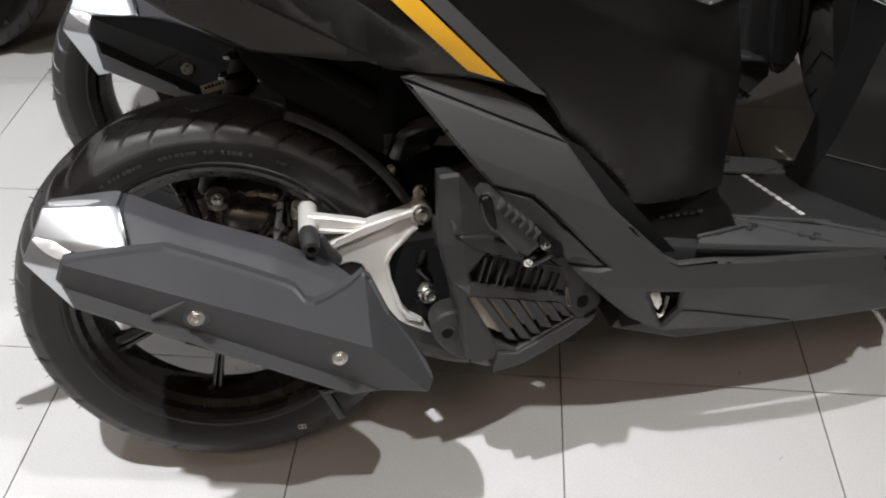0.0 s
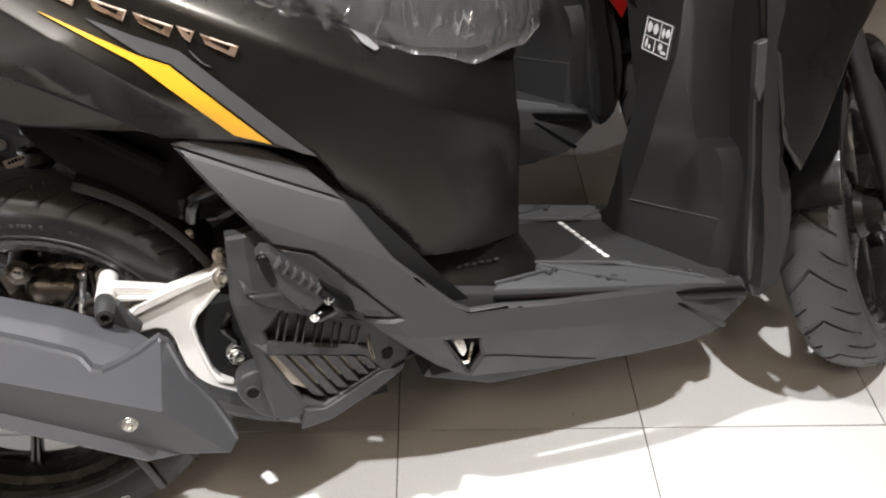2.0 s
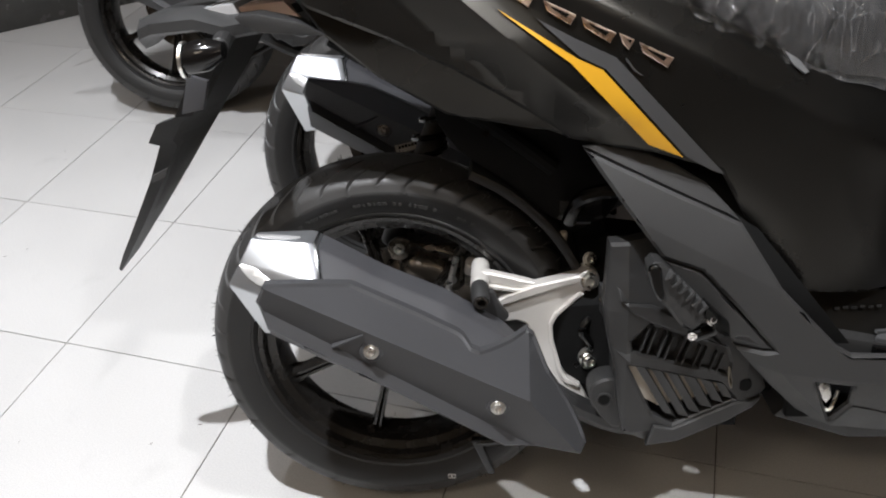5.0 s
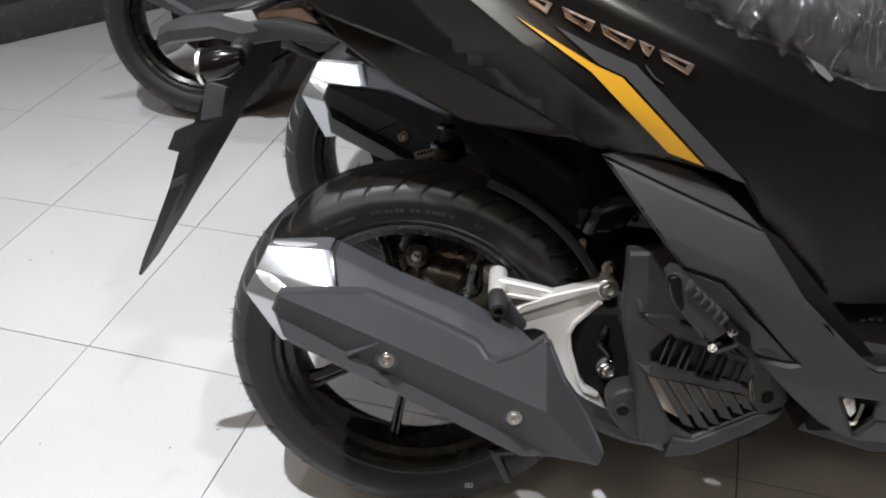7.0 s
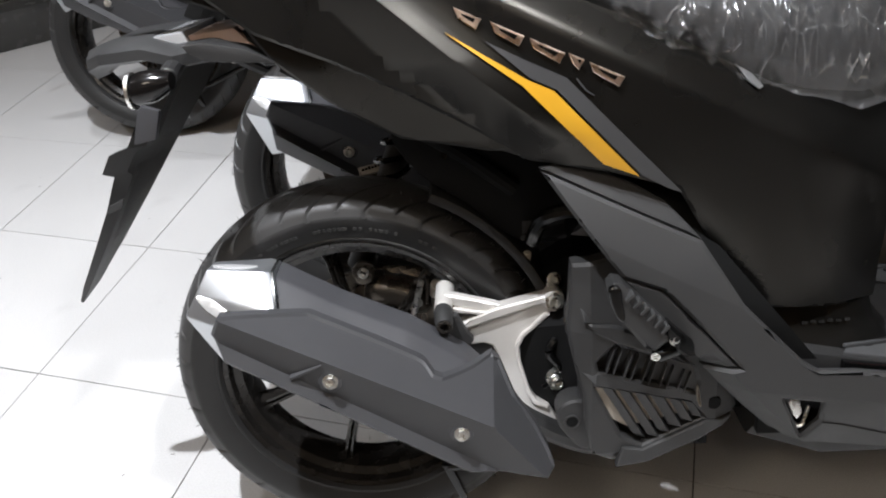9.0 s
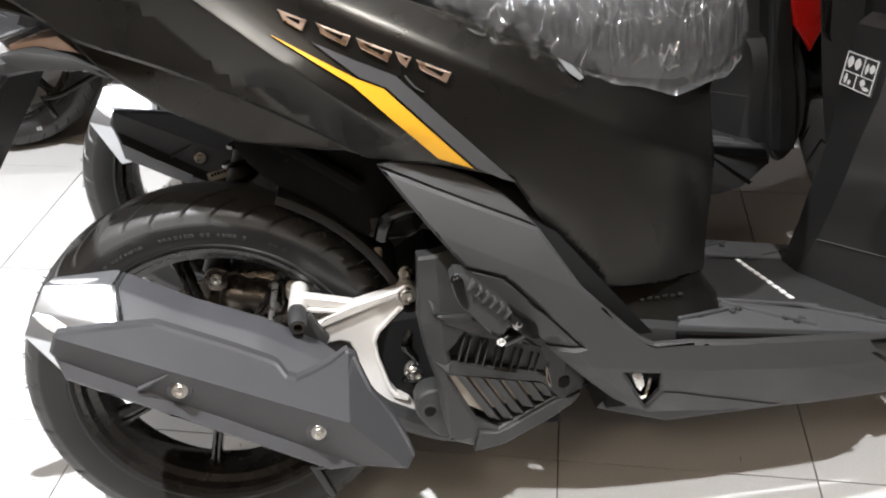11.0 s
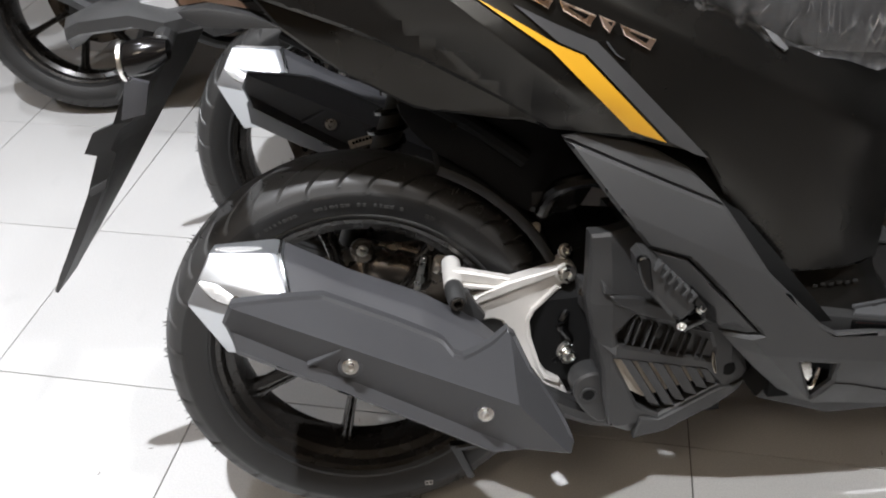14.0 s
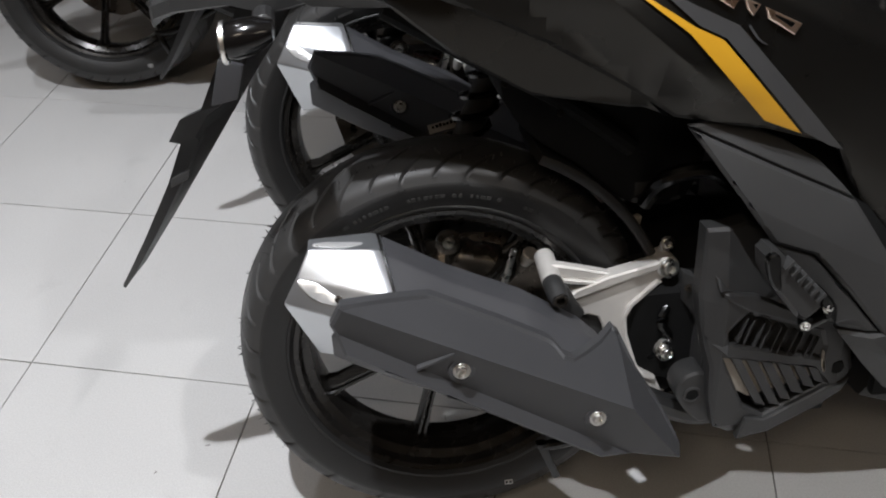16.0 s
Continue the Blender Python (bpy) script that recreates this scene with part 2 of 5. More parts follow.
def smooth(pts, n=4, closed=True):
    """A Catmull-Rom curve through the points."""
    P = [Vector(p) for p in pts]
    out = []
    N = len(P)
    for i in range(N if closed else N - 1):
        a, b, c, d = (P[(i + k) % N] if closed else P[min(max(i + k, 0), N - 1)] for k in (-1, 0, 1, 2))
        for j in range(n):
            t = j / n
            out.append(0.5 * ((2 * b) + (c - a) * t + (2 * a - 5 * b + 4 * c - d) * t * t + (3 * b - a - 3 * c + d) * t ** 3))
    if not closed:
        out.append(P[-1])
    return [tuple(p) for p in out]


def inside(x, z, poly):
    r = False
    for (x1, z1), (x2, z2) in zip(poly, poly[1:] + poly[:1]):
        if (z1 > z) != (z2 > z) and x < (x2 - x1) * (z - z1) / (z2 - z1) + x1:
            r = not r
    return r


def above(x, z, a, b):
    """Signed distance of (x, z) from the line a-b, positive above it for a line that runs to +x."""
    dx, dz = b[0] - a[0], b[1] - a[1]
    return (dx * (z - a[1]) - dz * (x - a[0])) / math.hypot(dx, dz)


def shell(outline, yf, thick=0.004, edge=0.003, step=0.014, cuts=(), holes=(), side=-1):
    """A moulded panel: outline in (x, z), its face at y = yf(x, z), rounded edge, closed back. side=1: mirrored to the other side."""
    bm = bmesh.new()
    bm.faces.new([bm.verts.new((x, 0, z)) for x, z in outline])
    xs, zs = [p[0] for p in outline], [p[1] for p in outline]
    lines = [((x, 0, 0), (1, 0, 0)) for x in np.arange(min(xs) + step / 2, max(xs), step)]
    lines += [((0, 0, z), (0, 0, 1)) for z in np.arange(min(zs) + step / 2, max(zs), step)]
    cuts = list(cuts) + [(h[i], h[(i + 1) % len(h)]) for h in holes for i in range(len(h))]
    lines = [(co, no, 9.0) for co, no in lines] + [((c[0][0], 0, c[0][1]), (c[1][1] - c[0][1], 0, c[0][0] - c[1][0]), c[2] if len(c) > 2 else 9.0) for c in cuts]
    for co, no, top in lines:
        faces = [f for f in bm.faces if max(v.co.z for v in f.verts) < top]
        edges = list({e for f in faces for e in f.edges})
        verts = list({v for f in faces for v in f.verts})
        bmesh.ops.bisect_plane(bm, geom=verts + edges + faces, dist=1e-6, plane_co=co, plane_no=no)
    for h in holes:
        bmesh.ops.delete(bm, geom=[f for f in bm.faces if inside(f.calc_center_median().x, f.calc_center_median().z, h)], context="FACES")
    for v in bm.verts:
        v.co.y = yf(v.co.x, v.co.z)
    rim = {v for e in bm.edges if e.is_boundary for v in e.verts}
    if edge:
        border = set(bmesh.ops.inset_region(bm, faces=bm.faces[:], thickness=edge, use_boundary=True, use_even_offset=False)["faces"])
        for e in {e for f in border for e in f.edges}:
            if any(f not in border for f in e.link_faces):
                e.smooth = False
        for v in {v for e in bm.edges if e.is_boundary for v in e.verts}:
            v.co.y += edge * 0.8
    front = bm.faces[:]
    for f in front:
        f.tag = not edge or f not in border
    dup = bmesh.ops.duplicate(bm, geom=front)
    back = [g for g in dup["geom"] if isinstance(g, bmesh.types.BMFace)]
    for f in back:
        f.tag = False
    for v in {v for f in back for v in f.verts}:
        v.co.y += thick
    bmesh.ops.reverse_faces(bm, faces=back)
    loop = [e for f in front for e in f.edges if e.is_boundary]
    ext = bmesh.ops.extrude_edge_only(bm, edges=list(set(loop)))
    for v in [g for g in ext["geom"] if isinstance(g, bmesh.types.BMVert)]:
        v.co.y += thick
    bmesh.ops.remove_doubles(bm, verts=bm.verts[:], dist=1e-5)
    lay = bm.loops.layers.float_vector.new("face_normal")
    for f in bm.faces:
        if not f.tag:
            continue
        c = f.calc_center_median()
        for l in f.loops:
            x, z = l.vert.co.x * 0.75 + c.x * 0.25, l.vert.co.z * 0.75 + c.z * 0.25
            h = 0.0003
            gx, gz = (yf(x + h, z) - yf(x - h, z)) / (2 * h), (yf(x, z + h) - yf(x, z - h)) / (2 * h)
            l[lay] = Vector((gx, -1.0, gz)).normalized() * Vector((1, -side, 1))
    if side == 1:
        for v in bm.verts:
            v.co.y = -v.co.y
    return bm


def prism(outline, y0, y1, bevel=0.002, axis="y"):
    """An outline in (x, z) drawn out from y0 to y1, with bevelled edges."""
    bm = bmesh.new()
    put = {"y": lambda p, y: (p[0], y, p[1]), "z": lambda p, y: (p[0], p[1], y), "x": lambda p, y: (y, p[0], p[1])}[axis]
    f = bm.faces.new([bm.verts.new(put(p, y0)) for p in outline])
    ext = bmesh.ops.extrude_face_region(bm, geom=[f])
    for v in [g for g in ext["geom"] if isinstance(g, bmesh.types.BMVert)]:
        i = {"y": 1, "z": 2, "x": 0}[axis]
        v.co[i] = y1
    bmesh.ops.recalc_face_normals(bm, faces=bm.faces[:])
    if bevel:
        bmesh.ops.bevel(bm, geom=bm.edges[:], offset=bevel, segments=2, affect="EDGES", profile=0.6, clamp_overlap=True)
    return bm


def box(x0, x1, y0, y1, z0, z1, bevel=0.002):
    return prism([(x0, z0), (x1, z0), (x1, z1), (x0, z1)], y0, y1, bevel)


def lathe(profile, segs=48, centre=(0, 0, 0), closed=True, dent=None):
    """Turns (radius, y) round the y axis through centre."""
    bm = bmesh.new()
    rings = []
    for i in range(segs):
        a = 2 * math.pi * i / segs
        ring = []
        for r, y in profile:
            q = r - (dent(a, y, r) if dent else 0)
            ring.append(bm.verts.new((centre[0] + q * math.cos(a), centre[1] + y, centre[2] + q * math.sin(a))))
        rings.append(ring)
    n = len(profile)
    for i in range(segs):
        A, C = rings[i], rings[(i + 1) % segs]
        for j in range(n if closed else n - 1):
            k = (j + 1) % n
            bm.faces.new((A[j], A[k], C[k], C[j]))
    return bm


def rod(p0, p1, r, segs=16, r1=None, bevel=0.0015):
    """A round bar from p0 to p1 with softened ends."""
    p0, p1 = Vector(p0), Vector(p1)
    r1 = r if r1 is None else r1
    L = (p1 - p0).length
    prof = [(0.0001, 0), (r - bevel, 0), (r, bevel), (r1, L - bevel), (r1 - bevel, L), (0.0001, L)]
    bm = lathe(prof, segs, closed=False)
    q = Vector((0, 1, 0)).rotation_difference(p1 - p0)
    bmesh.ops.transform(bm, matrix=Matrix.Translation(p0) @ q.to_matrix().to_4x4(), verts=bm.verts[:])
    bmesh.ops.remove_doubles(bm, verts=bm.verts[:], dist=2e-4)
    return bm


def lathe_on(profile, p0, p1, segs=28):
    """Turns (radius, height) round the line from p0 towards p1."""
    q = Vector((0, 1, 0)).rotation_difference(Vector(p1) - Vector(p0))
    return moved(lathe(profile, segs, closed=False), Matrix.Translation(p0) @ q.to_matrix().to_4x4())


def tube(points, r, segs=10, n=5):
    """A round bar bent along a smooth line."""
    pts = [Vector(p) for p in smooth(points, n, False)]
    bm = bmesh.new()
    rings = []
    for i, p in enumerate(pts):
        d = (pts[min(i + 1, len(pts) - 1)] - pts[max(i - 1, 0)]).normalized()
        u = d.cross(Vector((0.13, 0.31, 0.94))).normalized()
        w = d.cross(u)
        rings.append([bm.verts.new(p + r * (math.cos(2 * math.pi * k / segs) * u + math.sin(2 * math.pi * k / segs) * w)) for k in range(segs)])
    for A, C in zip(rings, rings[1:]):
        for k in range(segs):
            bm.faces.new((A[k], A[(k + 1) % segs], C[(k + 1) % segs], C[k]))
    bm.faces.new(rings[0])
    bm.faces.new(rings[-1])
    return bm


def loft(rings, caps=True):
    """Skins closed rings of equal count."""
    bm = bmesh.new()
    R = [[bm.verts.new(p) for p in ring] for ring in rings]
    n = len(R[0])
    for A, C in zip(R, R[1:]):
        for k in range(n):
            bm.faces.new((A[k], A[(k + 1) % n], C[(k + 1) % n], C[k]))
    if caps:
        bm.faces.new(R[0])
        bm.faces.new(R[-1])
    return bm


def join(*bms):
    out = bmesh.new()
    for b in bms:
        me = bpy.data.meshes.new("tmp")
        b.to_mesh(me)
        b.free()
        out.from_mesh(me)
        bpy.data.meshes.remove(me)
    return out


def moved(bm, m):
    bmesh.ops.transform(bm, matrix=m, verts=bm.verts[:])
    return bm


def bolt(p, r=0.008, out=(0, -1, 0)):
    """A flanged hex bolt whose head looks along out."""
    head = lathe([(0.0001, -0.30 * r), (0.30 * r, -0.30 * r), (0.36 * r, -0.66 * r), (0.42 * r, -0.76 * r), (0.58 * r, -0.76 * r), (0.64 * r, -0.66 * r), (0.66 * r, -0.28 * r), (0.94 * r, -0.26 * r), (r, -0.18 * r), (r, 0.0), (0.0001, 0.0)], 18, closed=False)
    q = Vector((0, -1, 0)).rotation_difference(Vector(out))
    return moved(head, Matrix.Translation(p) @ q.to_matrix().to_4x4())


def octagon(cx, cy, cz, hy, hz, cut=0.42, lean=0.0):
    """An eight-sided ring across x; lean shifts its top back along x."""
    c = cut
    return [(cx - lean * v * hz, cy + u * hy, cz + v * hz) for u, v in
            ((-1, -1 + c), (-1, 1 - c), (-1 + c, 1), (1 - c, 1), (1, 1 - c), (1, -1 + c), (1 - c, -1), (-1 + c, -1))]


# ---- scooter ----
def tyre_bm(R, half, bead, pitch=40, sweep=-0.27, long=(0.12, 0.97), short=(0.50, 1.01), width=0.15, stagger=True):
    """A tyre whose tread columns run along the slanted grooves, so that each groove is cut clean."""
    k = half / 0.06
    side = [(bead, 0.043 * k), (bead + 0.004, 0.0495 * k), (bead + 0.007, 0.0535 * k), (bead + 0.0095, 0.0538 * k), (bead + 0.011, 0.0525 * k), (bead + 0.022, 0.0585 * k), (R - 0.034, 0.0615 * k), (R - 0.0305, 0.0616 * k)]
    crown = [(R - 0.0285, 0.0603), (R - 0.021, 0.0590), (R - 0.015, 0.0558), (R - 0.0108, 0.051), (R - 0.0075, 0.045), (R - 0.005, 0.038), (R - 0.003, 0.030), (R - 0.0015, 0.021), (R - 0.0004, 0.012), (R, 0.006), (R, 0.0)]
    prof = [(r, -y, 0) for r, y in side] + [(r, -y * k, 1) for r, y in crown] + [(r, y * k, 1) for r, y in reversed(crown[:-1])] + [(r, y, 0) for r, y in reversed(side)]
    e = 0.012
    cols = []
    for n in range(pitch):
        for f in (0.0, 0.17, 0.34, 0.5 - width / 2 - e, 0.5 - width / 2 + e, 0.5 + width / 2 - e, 0.5 + width / 2 + e, 0.75):
            inner = abs(f - 0.5) < width / 2
            cols.append(((n + f) / pitch * 2 * math.pi, inner, n % 2))
    bm = bmesh.new()
    rings = []
    for a, inner, odd in cols:
        ring = []
        for r, y, tread in prof:
            u = abs(y) / half
            lo, hi = short if odd else long
            q = r - (0.0055 if inner and tread and lo < u < hi else 0)
            b = a - sweep * u * (1 if tread else min(1, 0.985 / max(u, 0.01)))
            if y > 0 and stagger:
                b += math.pi / pitch
            ring.append(bm.verts.new((q * math.cos(b), y, q * math.sin(b))))
        rings.append(ring)
    m = len(prof)
    for i in range(len(rings)):
        A, C = rings[i], rings[(i + 1) % len(rings)]
        for t in range(m):
            w = (t + 1) % m
            f = bm.faces.new((A[t], A[w], C[w], C[t]))
            f.material_index = 0 if prof[t][2] and prof[w][2] else 1
    return bm


def hairs_bm(R, half, count, seed):
    """The little moulding whiskers of a new tyre."""
    rnd = random.Random(seed)
    bm = bmesh.new()
    for _ in range(count):
        a, y = rnd.uniform(0, 2 * math.pi), rnd.choice((-1, 1)) * rnd.uniform(0.45, 0.98) * half
        r0 = R - 0.022 * (abs(y) / half) ** 4 - 0.001
        d = Vector((math.cos(a + rnd.uniform(-0.5, 0.5)), rnd.uniform(-0.5, 0.5), math.sin(a + rnd.uniform(-0.5, 0.5))))
        p = Vector((r0 * math.cos(a), y, r0 * math.sin(a)))
        q = p + d * rnd.uniform(0.003, 0.0075)
        t = Vector((-math.sin(a), 0, math.cos(a))) * 0.0008
        s = Vector((0, 0.0008, 0))
        v = [bm.verts.new(c) for c in (p + t, p - t + s, p - t - s, q)]
        for i, j in ((0, 1), (1, 2), (2, 0)):
            bm.faces.new((v[i], v[j], v[3]))
    return bm


def rim_parts(parent, name, b, w, start, m, spokes=7):
    """A cast wheel: flanged barrel with hub and grooved spokes."""
    rim = part(name, lathe([(b + 0.006, -w), (b + 0.007, -w - 0.003), (b + 0.002, -w - 0.005), (b - 0.004, -w - 0.002), (b - 0.008, -w + 0.008), (b - 0.018, -w + 0.014), (b - 0.021, -0.012),
                    (b - 0.021, 0.012), (b - 0.018, w - 0.014), (b - 0.008, w - 0.008), (b - 0.004, w + 0.002), (b + 0.002, w + 0.005), (b + 0.007, w + 0.003), (b + 0.006, w), (b - 0.004, 0.02), (b - 0.004, -0.02)], 120), M_RIM, parent, "dark cast alloy wheel with grooved spokes", sharp=35)
    rim.matrix_basis = m
    part("hub", lathe([(0.012, -0.058), (0.030, -0.058), (0.036, -0.052), (0.038, -0.030), (0.046, -0.018), (0.046, 0.018), (0.038, 0.030), (0.036, 0.05), (0.012, 0.05)], 40), M_RIM, rim)
    for i in range(spokes):
        a = radians(start + i * 360 / spokes)
        c, t = Vector((math.cos(a), 0, math.sin(a))), Vector((-math.sin(a), 0, math.cos(a)))
        rings = []
        for f in (0.0, 0.12, 0.5, 0.88, 1.0):
            r = 0.036 + f * (b - 0.018 - 0.036)
            wd = 0.0085 - 0.002 * math.sin(f * math.pi) + (0.005 if f in (0.0, 1.0) else 0)
            th = 0.017 - 0.004 * f
            rings.append([tuple(c * r + t * u + Vector((0, v, 0))) for u, v in ((-wd, -th * 0.55), (-wd * 0.72, -th), (-wd * 0.30, -th), (0, -th * 0.72), (wd * 0.30, -th), (wd * 0.72, -th), (wd, -th * 0.55), (wd, th), (-wd, th))])
        part("spoke", loft(rings), M_RIM, rim)
    return rim


def wheel(parent, name, R, half, bead, start, m, seed, disc_y, **tread):
    """A wheel about the origin, set at m."""
    rim = rim_parts(parent, name, bead, half * 0.72, start, m)
    tyre = part("tyre", tyre_bm(R, half, bead, **tread), M_RUBBER, rim, "new black tyre with slanted tread grooves", sharp=38)
    tyre.data.materials.append(M_SIDEWALL)
    tagged(part("tyre_hair", hairs_bm(R, half, 520, seed), M_RUBBER, rim, recalc=False), kind="stuff")
    bars = []
    rnd = random.Random(seed + 5)
    for i in range(46):
        a = radians(58 + i * 1.75 + rnd.uniform(-0.2, 0.2))
        if rnd.random() < 0.22:
            continue
        r = bead + 0.026
        L = rnd.uniform(0.0014, 0.0032)
        bars.append(moved(box(-L, L, -0.0008, 0.0008, -0.002, 0.002, 0), Matrix.Translation((r * math.cos(a), -half * 1.0, r * math.sin(a))) @ pose(0, 0, 0, 0, 90 - math.degrees(a), 0)))
    tagged(part("sidewall_lettering", join(*bars), M_LETTERING_LIT, rim, "raised moulded marks on the sidewall"), kind="stuff")
    mark = []
    a = radians(-71)
    for dx, dz, w, h in ((0, 0.003, 0.0055, 0.0005), (0, -0.003, 0.0055, 0.0005), (-0.005, 0, 0.0005, 0.003), (0.005, 0, 0.0005, 0.003), (0, 0, 0.0008, 0.0018)):
        mark.append(moved(box(-w, w, -0.0006, 0.0006, -h, h, 0), Matrix.Translation(((bead + 0.036) * math.cos(a) + dx, -half * 1.026, (bead + 0.036) * math.sin(a) + dz))))
    part("stamp_mark", join(*mark), M_WHITE, rim, "small white inspection stamp")
    disc = lathe([(0.050, disc_y - 0.002), (0.11, disc_y - 0.002), (0.11, disc_y + 0.002), (0.050, disc_y + 0.002)], 60, dent=lambda a, y, r: 0.004 * max(0, math.sin(6 * a)) if r > 0.1 else 0)
    arms = [loft([[(r * math.cos(a) + u * -math.sin(a), disc_y + v, r * math.sin(a) + u * math.cos(a)) for u, v in ((-0.008, -0.0015), (0.008, -0.0015), (0.008, 0.0015), (-0.008, 0.0015))] for r in (0.036, 0.068)]) for a in np.arange(5) * 2 * math.pi / 5]
    part("brake_disc", join(disc, *arms), M_CASE, rim, "steel brake disc")
    return rim


def bend(s, r):
    """Grows from 0 to s past a rounded fold of width r."""
    return r * math.log1p(math.exp(min(40.0, s / r)))


def beside(a, b, k):
    """The line a-b moved sideways by k."""
    dx, dz = b[0] - a[0], b[1] - a[1]
    n = math.hypot(dx, dz)
    return (a[0] - dz / n * k, a[1] + dx / n * k), (b[0] - dz / n * k, b[1] + dx / n * k)


FOLD = ((-0.10, 0.870), (0.212, 0.655)), ((0.212, 0.655), (0.40, 0.535))
SHOULDER = (0.0, 0.868), (0.36, 0.681)
CREST = (0.030, 0.8127), (0.220, 0.654)
FLARE = 0.75
FACET = ((0.517, 0.557), (0.585, 0.400)), ((0.517, 0.557), (0.60, 0.571))


def side_y(x, z):
    """The upper body's flank: a shoulder fold above, a tucked fold below the decal."""
    y = -0.19 + (0.30 if x < 0.35 else 0.32) * (x - 0.35) ** 2 + (0.5 if z > 0.66 else 0.25) * (z - 0.66) ** 2
    y += 1.3 * max(0.0, x - 0.5) ** 2
    y += 0.17 * bend(above(x, z, *FACET[0]), 0.002) * min(1.0, max(0.0, (0.60 - z) / 0.09))
    s = min(above(x, z, *FOLD[0]), above(x, z, *FOLD[1]))
    y += 0.5 * bend(-s, 0.010) * min(1.0, max(0.0, (0.50 - x) / 0.09)) * min(1.0, max(0.0, (x - 0.19) / 0.07))
    c = above(x, z, *CREST)
    q = max(0.0, 0.05 - max(c, 0.0))
    y += 0.50 * bend(-c, 0.0012) * min(1.0, max(0.0, (0.28 - x) / 0.07)) - FLARE * q * q / 0.1 * min(1.0, max(0.0, (z - 0.605) / 0.10))
    y += 0.8 * bend(above(x, z, *SHOULDER), 0.004)
    return y


ARC = (0.298, 0.502), (0.45, 0.424)


def low_y(x, z):
    """The lower side panel's flank."""
    y = -0.215 + 0.5 * (z - 0.36) ** 2 + (0.25 if x < 0.46 else 0.13) * (x - 0.46) ** 2
    arc = above(x, z, *ARC)
    y += 0.34 * bend(arc, 0.010) + 0.12 * max(0.0, -arc)
    s = above(x, z, (0.47, 0.305), (0.96, 0.232))
    if x > 0.44 and s < 0:
        y += -s * 0.25
    r = above(x, z, (0.452, 0.338), (0.562, 0.204))
    if r < 0 and z < 0.345:
        y += -r * 0.7
    return y


def plane(a, b, c):
    """The height y(x, z) of the plane through three points."""
    a, b, c = Vector(a), Vector(b), Vector(c)
    n = (b - a).cross(c - a)
    return lambda x, z: a.y - (n.x * (x - a.x) + n.z * (z - a.z)) / n.y


FOLD_A, FOLD_B = (-0.111, 0.449), (0.178, 0.296)
SILL_A, SILL_B = (-0.129, 0.426), (0.151, 0.243)
CREST_TOP, CREST_TIP = (0.184, 0.341), (0.232, 0.221)
FRONT_FACET = plane((0.179, -0.2431, 0.2955), (0.184, -0.146, 0.341), (0.232, -0.231, 0.221))


def shield_y(x, z):
    """The muffler cover: a top facet, a main facet, a flared sill and a facet turned to the front."""
    u = above(x, z, FOLD_A, FOLD_B)
    y = -0.250 + 0.024 * (x + 0.111)
    y += 2.3 * u if u > 0 else -0.26 * u
    y = max(y, FRONT_FACET(x, z))
    c = above(x, z, SILL_A, SILL_B)
    if c < 0:
        y += 0.85 * max(c, -0.03)
    return y


